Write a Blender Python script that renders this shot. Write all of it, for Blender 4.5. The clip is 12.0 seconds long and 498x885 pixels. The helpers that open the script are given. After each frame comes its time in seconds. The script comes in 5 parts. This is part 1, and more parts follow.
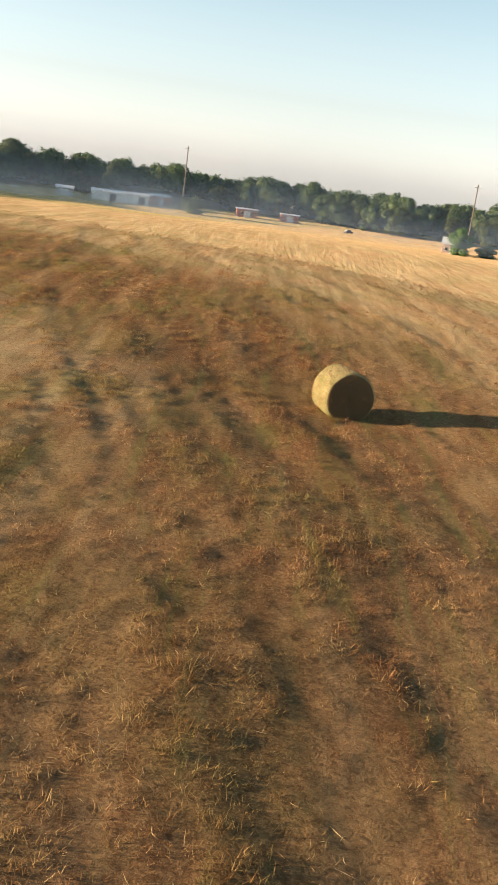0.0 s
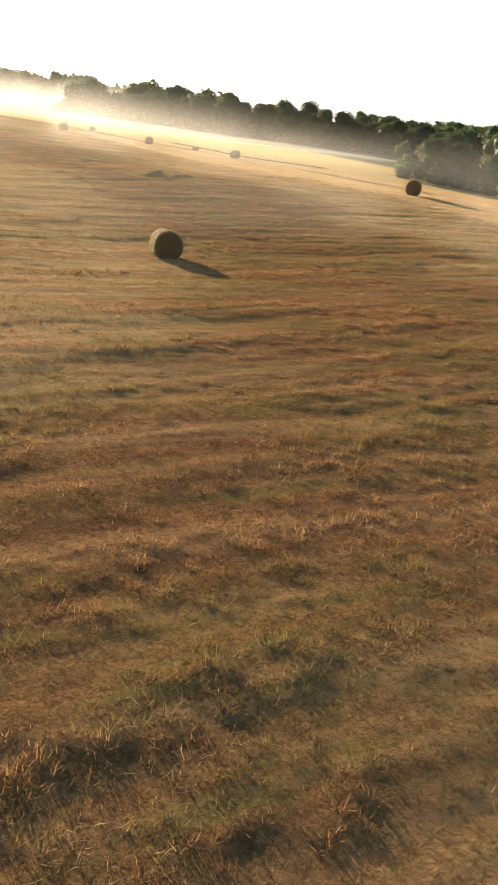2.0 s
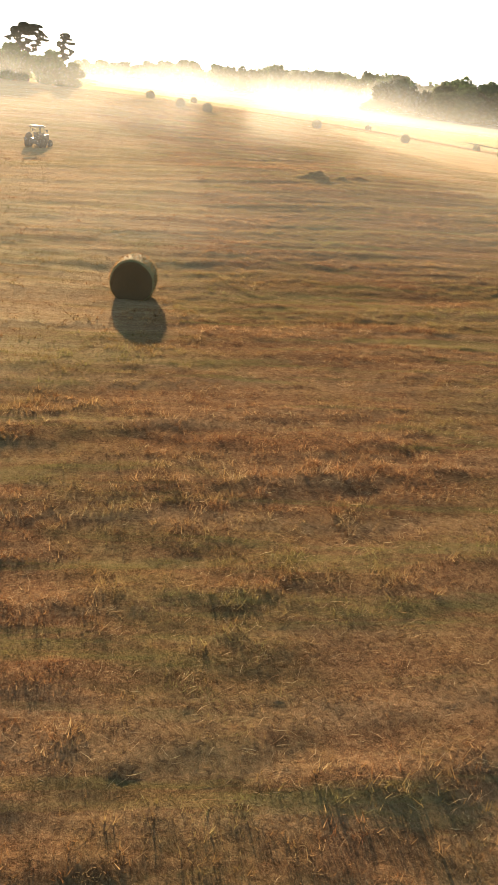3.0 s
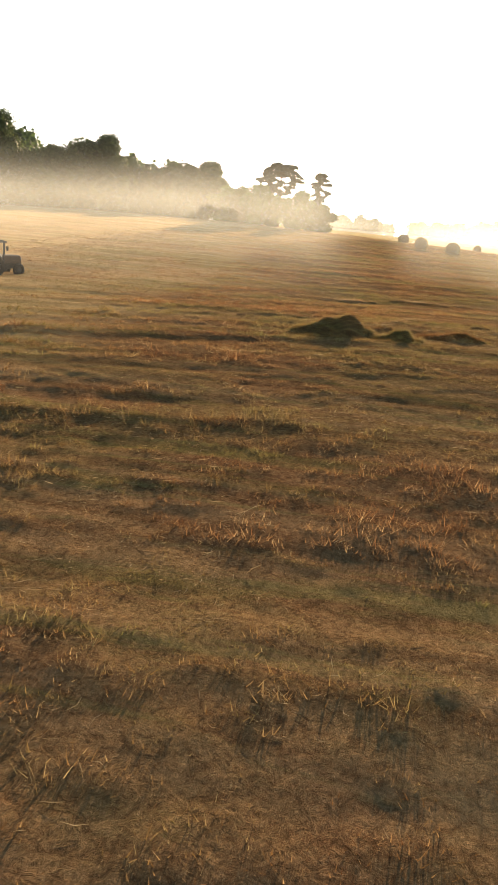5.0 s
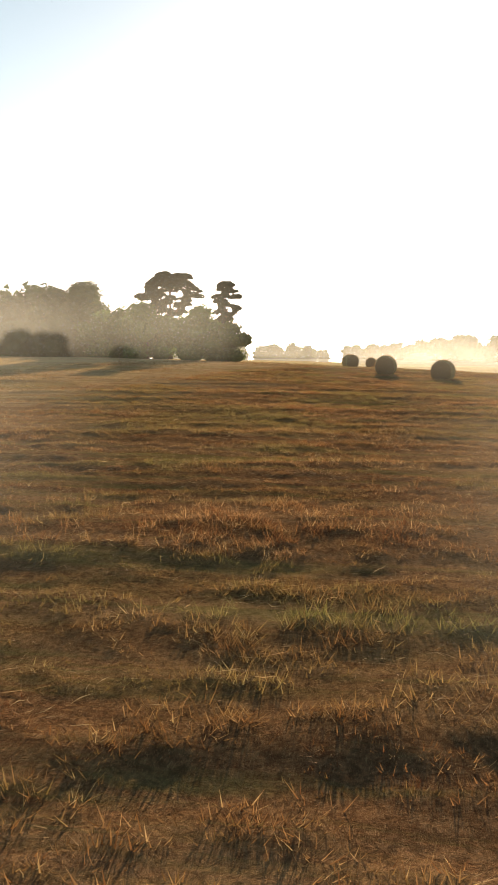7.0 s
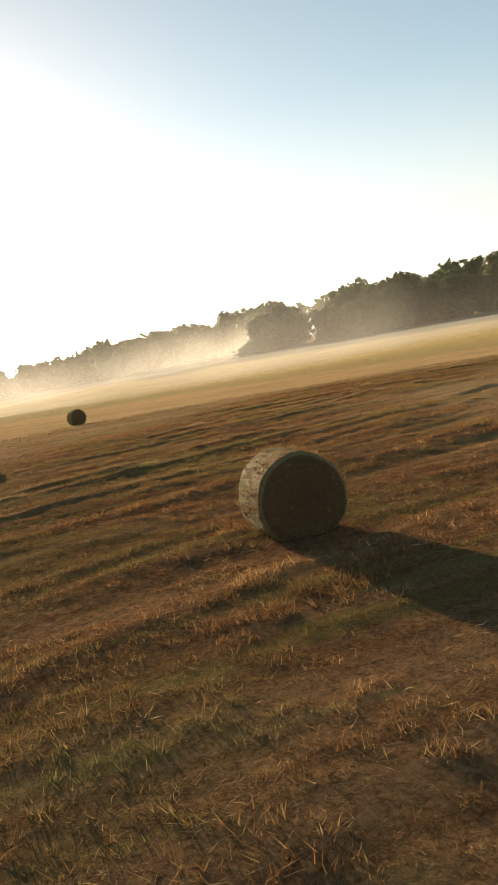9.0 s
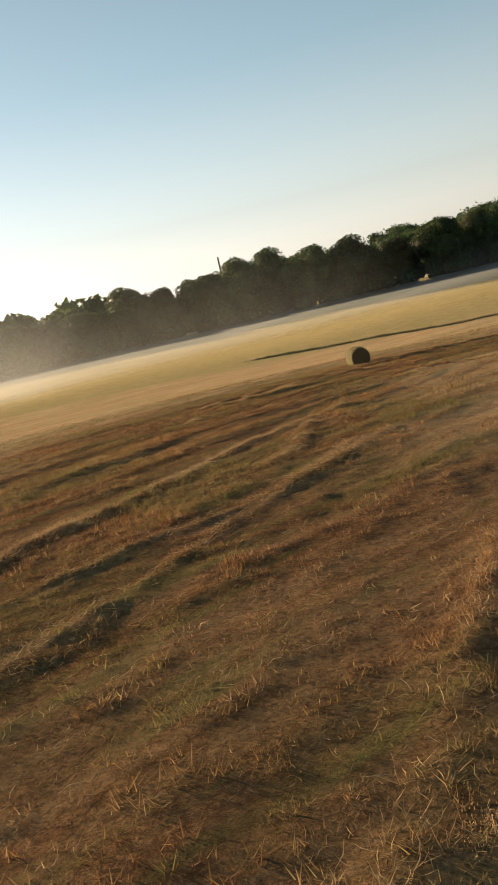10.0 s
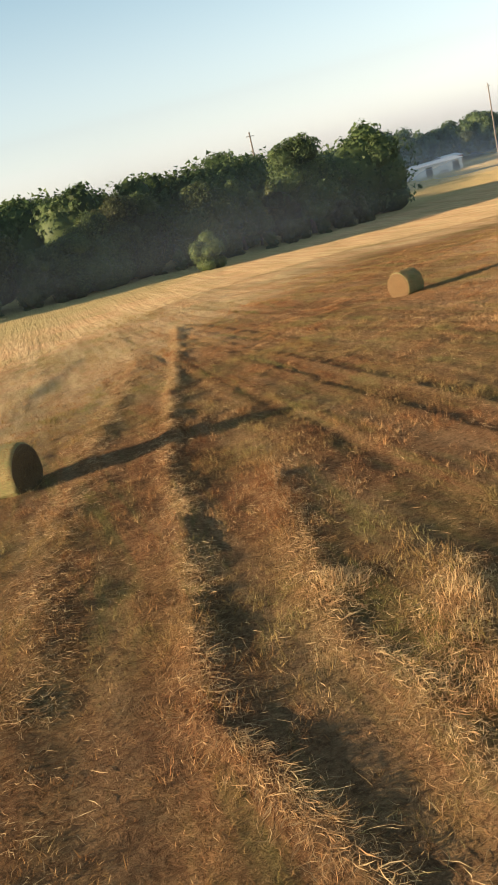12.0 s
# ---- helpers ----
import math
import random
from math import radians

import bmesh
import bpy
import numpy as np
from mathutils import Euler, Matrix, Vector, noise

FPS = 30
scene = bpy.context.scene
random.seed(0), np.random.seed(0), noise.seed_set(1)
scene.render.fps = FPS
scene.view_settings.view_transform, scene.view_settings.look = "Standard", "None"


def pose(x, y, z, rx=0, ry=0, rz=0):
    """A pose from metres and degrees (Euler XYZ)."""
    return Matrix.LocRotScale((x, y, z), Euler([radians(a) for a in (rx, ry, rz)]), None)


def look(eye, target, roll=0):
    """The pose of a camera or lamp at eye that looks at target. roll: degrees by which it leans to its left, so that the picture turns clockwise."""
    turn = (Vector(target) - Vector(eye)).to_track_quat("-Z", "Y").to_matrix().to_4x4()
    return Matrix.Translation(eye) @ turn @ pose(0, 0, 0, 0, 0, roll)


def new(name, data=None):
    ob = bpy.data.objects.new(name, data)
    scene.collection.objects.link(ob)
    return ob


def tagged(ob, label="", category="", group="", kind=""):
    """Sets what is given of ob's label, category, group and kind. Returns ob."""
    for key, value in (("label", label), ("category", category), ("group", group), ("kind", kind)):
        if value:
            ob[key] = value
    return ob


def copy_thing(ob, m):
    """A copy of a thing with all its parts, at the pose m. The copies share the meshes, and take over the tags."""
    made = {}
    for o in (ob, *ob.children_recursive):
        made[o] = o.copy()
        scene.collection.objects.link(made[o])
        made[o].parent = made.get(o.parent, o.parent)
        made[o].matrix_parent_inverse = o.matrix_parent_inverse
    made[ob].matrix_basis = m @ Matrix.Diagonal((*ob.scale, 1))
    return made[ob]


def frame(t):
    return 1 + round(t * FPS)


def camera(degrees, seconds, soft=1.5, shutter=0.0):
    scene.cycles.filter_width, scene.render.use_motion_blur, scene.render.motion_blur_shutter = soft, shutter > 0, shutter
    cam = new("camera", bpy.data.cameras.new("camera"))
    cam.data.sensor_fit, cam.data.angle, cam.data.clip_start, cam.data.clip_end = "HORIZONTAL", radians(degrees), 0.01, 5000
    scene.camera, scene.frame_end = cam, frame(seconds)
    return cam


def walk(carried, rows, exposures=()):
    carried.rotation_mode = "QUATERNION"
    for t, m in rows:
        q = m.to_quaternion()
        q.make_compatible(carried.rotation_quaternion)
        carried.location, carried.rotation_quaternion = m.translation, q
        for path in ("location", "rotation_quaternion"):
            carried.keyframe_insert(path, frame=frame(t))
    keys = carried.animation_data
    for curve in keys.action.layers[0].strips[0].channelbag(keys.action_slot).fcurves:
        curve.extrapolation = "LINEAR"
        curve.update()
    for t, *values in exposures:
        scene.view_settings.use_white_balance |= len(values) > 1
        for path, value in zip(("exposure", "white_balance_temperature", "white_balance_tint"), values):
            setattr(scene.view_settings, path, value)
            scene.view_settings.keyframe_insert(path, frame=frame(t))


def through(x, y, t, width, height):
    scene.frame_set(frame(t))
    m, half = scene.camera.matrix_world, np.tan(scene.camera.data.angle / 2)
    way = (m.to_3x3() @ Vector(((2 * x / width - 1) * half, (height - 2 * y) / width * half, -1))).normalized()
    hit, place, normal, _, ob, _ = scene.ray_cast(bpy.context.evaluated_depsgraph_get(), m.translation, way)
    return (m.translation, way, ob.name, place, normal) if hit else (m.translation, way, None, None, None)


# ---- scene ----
cam = camera(29.76, 12.0, soft=1.6)
EXPOSURES = [(0.0, 1.55, 6700, 11), (1.0, 1.4, 6600, 11), (2.5, 1.63, 6700, 11), (3.5, 1.78, 6800, 11), (5.5, 1.28, 6900, 11), (7.0, 1.03, 7000, 12), (9.0, 0.82, 7100, 12), (9.5, 0.8, 7000, 12), (10.5, 0.88, 6900, 12), (12.0, 1.42, 6700, 11)]
# seconds, eye, target, roll
PATH = [
    (0, (-0.000, 0.000, 6.037), (0.125, 9.595, 3.223), 7.66),
    (0.2, (2.353, 3.521, 5.561), (1.265, 13.085, 2.851), 7.88),
    (0.4, (4.472, 7.103, 5.194), (2.190, 16.483, 2.586), 8.28),
    (0.6, (6.189, 10.781, 5.002), (2.777, 19.830, 2.460), 8.90),
    (0.8, (7.445, 14.550, 4.975), (3.030, 23.144, 2.397), 9.47),
    (1, (8.245, 18.387, 5.066), (2.951, 26.435, 2.383), 9.88),
    (1.2, (8.621, 22.263, 5.213), (2.524, 29.687, 2.438), 10.07),
    (1.4, (8.572, 26.166, 5.392), (1.744, 32.881, 2.514), 10.02),
    (1.6, (8.087, 30.071, 5.589), (0.636, 36.021, 2.572), 9.57),
    (1.8, (7.151, 33.924, 5.790), (-0.753, 39.159, 2.609), 8.33),
    (2, (5.811, 37.673, 5.959), (-2.421, 42.266, 2.621), 6.84),
    (2.2, (4.138, 41.273, 6.061), (-4.361, 45.248, 2.602), 5.95),
    (2.4, (2.182, 44.694, 6.099), (-6.545, 48.052, 2.555), 5.42),
    (2.6, (-0.041, 47.925, 6.087), (-8.957, 50.665, 2.481), 5.04),
    (2.8, (-2.547, 50.985, 6.029), (-11.611, 53.121, 2.384), 5.06),
    (3, (-5.356, 53.892, 5.915), (-14.534, 55.470, 2.272), 5.52),
    (3.2, (-8.475, 56.651, 5.737), (-17.747, 57.750, 2.156), 6.27),
    (3.4, (-11.860, 59.250, 5.506), (-21.221, 59.912, 2.051), 6.83),
    (3.6, (-15.444, 61.648, 5.236), (-24.880, 61.869, 1.930), 6.90),
    (3.8, (-19.147, 63.778, 4.931), (-28.613, 63.523, 1.716), 6.57),
    (4, (-22.914, 65.612, 4.601), (-32.376, 64.906, 1.445), 6.07),
    (4.2, (-26.716, 67.150, 4.264), (-36.182, 66.103, 1.213), 5.69),
    (4.4, (-30.550, 68.405, 3.926), (-40.034, 67.109, 1.030), 5.43),
    (4.6, (-34.427, 69.398, 3.596), (-43.933, 67.895, 0.881), 5.23),
    (4.8, (-38.370, 70.154, 3.279), (-47.887, 68.430, 0.742), 5.00),
    (5, (-42.411, 70.702, 2.981), (-51.911, 68.695, 0.590), 4.64),
    (5.2, (-46.592, 71.070, 2.715), (-56.034, 68.701, 0.425), 4.10),
    (5.4, (-50.961, 71.288, 2.498), (-60.327, 68.551, 0.308), 3.41),
    (5.6, (-55.564, 71.359, 2.341), (-64.869, 68.338, 0.271), 2.76),
    (5.8, (-60.437, 71.251, 2.236), (-69.724, 68.104, 0.275), 2.45),
    (6, (-65.585, 70.912, 2.160), (-74.909, 67.803, 0.321), 2.30),
    (6.2, (-70.978, 70.297, 2.085), (-80.391, 67.356, 0.429), 1.91),
    (6.4, (-76.556, 69.432, 2.007), (-86.088, 66.768, 0.577), 1.30),
    (6.6, (-82.249, 68.369, 1.932), (-91.903, 66.058, 0.720), 0.66),
    (6.8, (-87.992, 67.184, 1.879), (-97.744, 65.245, 0.809), 0.30),
    (7, (-93.738, 65.961, 1.877), (-103.563, 64.382, 0.891), 0.16),
    (7.2, (-99.455, 64.780, 1.955), (-109.338, 63.545, 1.055), -0.03),
    (7.4, (-105.128, 63.702, 2.126), (-115.053, 62.805, 1.299), -0.56),
    (7.6, (-110.751, 62.762, 2.381), (-120.705, 62.212, 1.592), -1.55),
    (7.8, (-116.334, 61.962, 2.687), (-126.301, 61.783, 1.896), -2.96),
    (8, (-121.889, 61.289, 3.001), (-131.852, 61.522, 2.173), -4.63),
    (8.2, (-127.434, 60.721, 3.278), (-137.369, 61.424, 2.385), -6.40),
    (8.4, (-132.981, 60.237, 3.478), (-142.856, 61.478, 2.505), -8.09),
    (8.6, (-138.539, 59.824, 3.578), (-148.309, 61.679, 2.522), -9.56),
    (8.8, (-144.107, 59.489, 3.577), (-153.715, 62.025, 2.457), -10.71),
    (9, (-149.664, 59.270, 3.520), (-159.045, 62.535, 2.362), -11.77),
    (9.2, (-155.171, 59.233, 3.469), (-164.254, 63.247, 2.293), -12.90),
    (9.4, (-160.564, 59.450, 3.450), (-169.262, 64.232, 2.231), -13.54),
    (9.6, (-165.798, 59.961, 3.453), (-174.020, 65.502, 2.143), -13.53),
    (9.8, (-170.872, 60.752, 3.438), (-178.556, 66.988, 1.998), -13.67),
    (10, (-175.783, 61.842, 3.409), (-182.882, 68.701, 1.809), -14.01),
    (10.2, (-180.521, 63.261, 3.400), (-186.983, 70.681, 1.613), -14.18),
    (10.4, (-185.054, 65.005, 3.418), (-190.849, 72.915, 1.453), -14.25),
    (10.6, (-189.353, 67.038, 3.439), (-194.462, 75.368, 1.318), -14.30),
    (10.8, (-193.396, 69.300, 3.406), (-197.784, 77.989, 1.115), -14.32),
    (11, (-197.159, 71.774, 3.316), (-200.774, 80.775, 0.885), -14.50),
    (11.2, (-200.614, 74.471, 3.200), (-203.388, 83.752, 0.716), -14.97),
    (11.4, (-203.731, 77.421, 3.067), (-205.584, 86.920, 0.550), -15.24),
    (11.6, (-206.522, 80.648, 2.923), (-207.334, 90.274, 0.339), -15.01),
    (11.8, (-209.068, 84.161, 2.781), (-208.635, 93.788, 0.109), -14.46),
    (12, (-211.484, 87.854, 2.645), (-209.674, 97.291, -0.124), -13.75),
]
walk(cam, [(t, look(eye, target, roll)) for t, eye, target, roll in PATH], EXPOSURES)

# ---- world and sun ----
SUN_AZ, SUN_EL = 92.0, 9.5  # degrees left of +y, degrees above the horizon
SUN_DIR = Vector((-math.sin(radians(SUN_AZ)) * math.cos(radians(SUN_EL)),
                  math.cos(radians(SUN_AZ)) * math.cos(radians(SUN_EL)), math.sin(radians(SUN_EL))))
world = bpy.data.worlds.new("world")
scene.world = world
world.use_nodes = True
wn, wl = world.node_tree.nodes, world.node_tree.links
sky = wn.new("ShaderNodeTexSky")
sky.sky_type, sky.sun_disc = "NISHITA", False
sky.sun_elevation, sky.sun_rotation = radians(SUN_EL), radians(-SUN_AZ)
sky.altitude, sky.air_density, sky.dust_density, sky.ozone_density = 200, 0.8, 0.5, 1.6
pale = wn.new("ShaderNodeHueSaturation")
pale.inputs["Saturation"].default_value = 0.8
pale.inputs["Hue"].default_value = 0.476
wl.new(sky.outputs["Color"], pale.inputs["Color"])
# haze greys the sky towards the horizon
way = wn.new("ShaderNodeTexCoord")
split = wn.new("ShaderNodeSeparateXYZ")
wl.new(way.outputs["Generated"], split.inputs[0])
low = wn.new("ShaderNodeMapRange")
low.inputs["From Min"].default_value, low.inputs["From Max"].default_value = 0.0, 0.22
low.inputs["To Min"].default_value, low.inputs["To Max"].default_value = 0.75, 0.0
wl.new(split.outputs["Z"], low.inputs["Value"])
grey = wn.new("ShaderNodeHueSaturation")
grey.inputs["Saturation"].default_value = 0.12
wl.new(pale.outputs["Color"], grey.inputs["Color"])
airy = wn.new("ShaderNodeMix")
airy.data_type = "RGBA"
wl.new(low.outputs[0], airy.inputs[0])
wl.new(pale.outputs["Color"], airy.inputs[6])
wl.new(grey.outputs["Color"], airy.inputs[7])
wl.new(airy.outputs[2], wn["Background"].inputs["Color"])
wn["Background"].inputs["Strength"].default_value = 0.09
sun_data = bpy.data.lights.new("sun", "SUN")
sun_data.energy, sun_data.angle, sun_data.color = 5.0, radians(0.6), (1.0, 0.76, 0.50)
sun = new("sun", sun_data)
sun.matrix_world = look(SUN_DIR * 500, (0, 0, 0))


# ---- materials ----
class Nodes:
    """A node material, built by short calls."""

    def __init__(self, name):
        self.mat = bpy.data.materials.new(name)
        self.mat.use_nodes = True
        self.nt = self.mat.node_tree
        self.bsdf = self.nt.nodes["Principled BSDF"]
        self.out = self.nt.nodes["Material Output"]

    def node(self, kind, links=None, **props):
        n = self.nt.nodes.new(kind)
        for k, v in props.items():
            setattr(n, k, v)
        for k, v in (links or {}).items():
            sock = n.inputs[k]
            if isinstance(v, bpy.types.NodeSocket):
                self.nt.links.new(v, sock)
            else:
                sock.default_value = v
        return n

    def place(self):
        return self.node("ShaderNodeNewGeometry").outputs["Position"]

    def local(self):
        return self.node("ShaderNodeTexCoord").outputs["Object"]

    def noise(self, vec, scale, detail=4.0, rough=0.6, dist=0.0):
        return self.node("ShaderNodeTexNoise", {"Vector": vec, "Scale": scale, "Detail": detail, "Roughness": rough, "Distortion": dist}).outputs["Fac"]

    def stretch(self, vec, rot, sx, sy, sz):
        return self.node("ShaderNodeMapping", {"Vector": vec, "Rotation": (0, 0, radians(rot)), "Scale": (sx, sy, sz)}).outputs["Vector"]

    def ramp(self, fac, stops):
        n = self.node("ShaderNodeValToRGB", {"Fac": fac})
        e = n.color_ramp.elements
        while len(e) < len(stops):
            e.new(0.5)
        for el, (p, c) in zip(e, stops):
            el.position = p
            el.color = (*c, 1) if isinstance(c, tuple) else (c, c, c, 1)
        return n.outputs["Color"]

    def mix(self, fac, a, b, how="MIX"):
        n = self.node("ShaderNodeMix", data_type="RGBA", blend_type=how)
        for sock, v in ((n.inputs[0], fac), (n.inputs[6], a), (n.inputs[7], b)):
            if isinstance(v, bpy.types.NodeSocket):
                self.nt.links.new(v, sock)
            else:
                sock.default_value = (*v, 1) if isinstance(v, tuple) else v
        return n.outputs[2]

    def math(self, op, a, b=0.0, c=0.0):
        return self.node("ShaderNodeMath", {0: a, 1: b, 2: c}, operation=op).outputs[0]

    def bump(self, height, strength, distance):
        n = self.node("ShaderNodeBump", {"Height": height, "Strength": strength, "Distance": distance})
        self.nt.links.new(n.outputs["Normal"], self.bsdf.inputs["Normal"])

    def set(self, **vals):
        for k, v in vals.items():
            sock = self.bsdf.inputs[k.replace("_", " ")]
            if isinstance(v, bpy.types.NodeSocket):
                self.nt.links.new(v, sock)
            else:
                sock.default_value = (*v, 1) if isinstance(v, tuple) else v
        return self.mat


def field_colour(n, p):
    """Straw, bare red-brown stubble and green regrowth in mower rows, with meadow grass lower down; the colour and the relief."""
    fine = n.noise(p, 22.0, 6, 0.75)
    clump = n.noise(p, 3.2, 5, 0.7, 0.3)
    patch = n.noise(p, 0.16, 4, 0.6, 0.4)
    wide = n.noise(p, 0.035, 3, 0.55)
    rows = n.noise(n.stretch(p, -12, 0.9, 0.05, 0.2), 1.0, 5, 0.65, 0.3)
    swath = n.noise(n.stretch(p, -12, 2.6, 0.3, 0.5), 1.0, 2, 0.5, 0.4)
    gaps = n.noise(p, 9.0, 5, 0.7, 0.5)
    straw = n.ramp(fine, [(0.3, (0.27, 0.15, 0.075)), (0.5, (0.50, 0.31, 0.155)), (0.66, (0.72, 0.53, 0.31))])
    rust = n.ramp(clump, [(0.3, (0.26, 0.125, 0.06)), (0.6, (0.46, 0.25, 0.115)), (0.8, (0.60, 0.39, 0.20))])
    col = n.mix(n.ramp(clump, [(0.35, 0.2), (0.65, 0.8)]), rust, straw)
    green = n.ramp(fine, [(0.3, (0.13, 0.125, 0.045)), (0.7, (0.34, 0.31, 0.12))])
    gfac = n.math("MULTIPLY", n.ramp(patch, [(0.42, 0.0), (0.58, 0.8)]), n.ramp(clump, [(0.3, 0.3), (0.6, 1.0)]))
    col = n.mix(gfac, col, green)
    regrowth = n.noise(n.stretch(p, -12, 1.1, 0.14, 0.3), 1.0, 5, 0.7, 0.5)
    col = n.mix(n.ramp(regrowth, [(0.54, 0.0), (0.66, 0.45)]), col, green)
    col = n.mix(n.ramp(rows, [(0.42, 0.0), (0.6, 0.6)]), col, (0.66, 0.48, 0.27))
    col = n.mix(n.ramp(swath, [(0.36, 0.4), (0.52, 0.0)]), col, (0.26, 0.13, 0.065))
    col = n.mix(n.ramp(wide, [(0.4, 0.0), (0.7, 0.3)]), col, (0.50, 0.29, 0.14))
    col = n.mix(1.0, col, (1.02, 1.08, 1.10), "MULTIPLY")
    # the unmown meadow beyond the field's north-west edge
    xyz = n.node("ShaderNodeSeparateXYZ", {0: p})
    past = n.math("ADD", n.math("MULTIPLY", n.math("ADD", xyz.outputs[0], 231.0), -0.69), n.math("MULTIPLY", n.math("ADD", xyz.outputs[1], -172.0), 0.73))
    past = n.math("ADD", past, n.math("MULTIPLY", patch, 8.0))
    low = n.ramp(n.math("MULTIPLY_ADD", past, 0.05, 0.5), [(0.2, 0.0), (0.75, 1.0)])
    meadow = n.ramp(n.noise(p, 0.8, 6, 0.7), [(0.3, (0.17, 0.155, 0.06)), (0.7, (0.36, 0.32, 0.14))])
    col = n.mix(low, col, meadow)
    # hollows between tufts painted darker, as shade lies among the stems
    tufts = n.noise(p, 11.0, 4, 0.7, 0.8)
    col = n.mix(n.math("MULTIPLY", n.ramp(tufts, [(0.40, 0.4), (0.52, 0.0)]), n.math("SUBTRACT", 1.0, low)), col, (0.12, 0.055, 0.028))
    col = n.mix(n.ramp(gaps, [(0.36, 0.35), (0.48, 0.0)]), col, (0.12, 0.055, 0.028))
    relief = n.math("ADD", n.math("MULTIPLY", clump, 0.5), n.math("MULTIPLY", gaps, 0.3))
    return col, n.math("ADD", relief, n.math("ADD", n.math("MULTIPLY", rows, 0.9), n.math("MULTIPLY", swath, 0.9)))


def ground_material():
    """Cut hay field."""
    n = Nodes("mown_field")
    col, relief = field_colour(n, n.place())
    n.bump(relief, 1.0, 0.2)
    return n.set(Base_Color=col, Roughness=1.0, Specular_IOR_Level=0.0, Sheen_Weight=0.36, Sheen_Roughness=0.4, Sheen_Tint=(0.80, 0.56, 0.30))


def shaded_thatch_material():
    """Old stems and soil between the stubble, coloured darker to stand in for shade there."""
    n = Nodes("shaded_thatch")
    p = n.place()
    fine = n.noise(p, 34.0, 5, 0.75)
    clump = n.noise(p, 7.0, 5, 0.75, 0.4)
    patch = n.noise(p, 0.16, 4, 0.6, 0.4)
    rows = n.noise(n.stretch(p, -12, 0.9, 0.05, 0.2), 1.0, 4, 0.6, 0.3)
    swath = n.noise(n.stretch(p, -12, 2.6, 0.3, 0.5), 1.0, 2, 0.5, 0.4)
    stems = n.noise(n.stretch(p, 38, 16.0, 75.0, 20.0), 1.0, 3, 0.6, 1.5)
    stems2 = n.noise(n.stretch(p, -47, 14.0, 70.0, 20.0), 1.0, 3, 0.6, 1.5)
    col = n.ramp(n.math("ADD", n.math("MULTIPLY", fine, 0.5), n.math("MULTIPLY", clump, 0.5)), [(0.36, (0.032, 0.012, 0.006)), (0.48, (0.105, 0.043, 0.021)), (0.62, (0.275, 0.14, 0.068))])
    col = n.mix(n.ramp(patch, [(0.46, 0.0), (0.62, 0.5)]), col, (0.15, 0.125, 0.045))
    col = n.mix(n.ramp(rows, [(0.46, 0.0), (0.64, 0.4)]), col, (0.31, 0.17, 0.08))
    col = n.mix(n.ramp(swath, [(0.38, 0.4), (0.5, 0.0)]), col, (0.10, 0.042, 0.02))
    col = n.mix(n.ramp(stems, [(0.56, 0.0), (0.66, 0.7)]), col, (0.44, 0.275, 0.135))
    col = n.mix(n.ramp(stems2, [(0.57, 0.0), (0.67, 0.7)]), col, (0.32, 0.16, 0.075))
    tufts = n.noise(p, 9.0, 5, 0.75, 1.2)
    # gaps between tufts coloured dark and tops pale, as shade and light would fall
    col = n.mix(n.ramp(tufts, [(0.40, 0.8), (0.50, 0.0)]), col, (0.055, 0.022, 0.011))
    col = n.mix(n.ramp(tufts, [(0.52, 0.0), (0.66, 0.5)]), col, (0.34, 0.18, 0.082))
    regrowth = n.noise(n.stretch(p, -12, 1.1, 0.14, 0.3), 1.0, 5, 0.7, 0.5)
    col = n.mix(n.ramp(regrowth, [(0.52, 0.0), (0.64, 0.65)]), col, n.ramp(fine, [(0.35, (0.05, 0.052, 0.016)), (0.65, (0.20, 0.185, 0.06))]))
    relief = n.math("ADD", n.math("MULTIPLY", tufts, 1.8), n.math("MULTIPLY", n.math("ADD", clump, n.math("ADD", stems, stems2)), 0.25))
    # painted shade darkens the mat's middle; towards its border the field's colour takes over
    shade_share = n.node("ShaderNodeAttribute", attribute_name="amount").outputs["Fac"]
    col = n.mix(n.math("MULTIPLY", shade_share, 0.8), field_colour(n, p)[0], col)
    n.bump(n.math("ADD", relief, n.math("MULTIPLY", swath, 0.6)), 0.8, 0.12)
    return n.set(Base_Color=col, Roughness=1.0, Specular_IOR_Level=0.0, Sheen_Weight=n.math("MULTIPLY_ADD", shade_share, -0.26, 0.36), Sheen_Roughness=0.4, Sheen_Tint=(0.80, 0.56, 0.30))


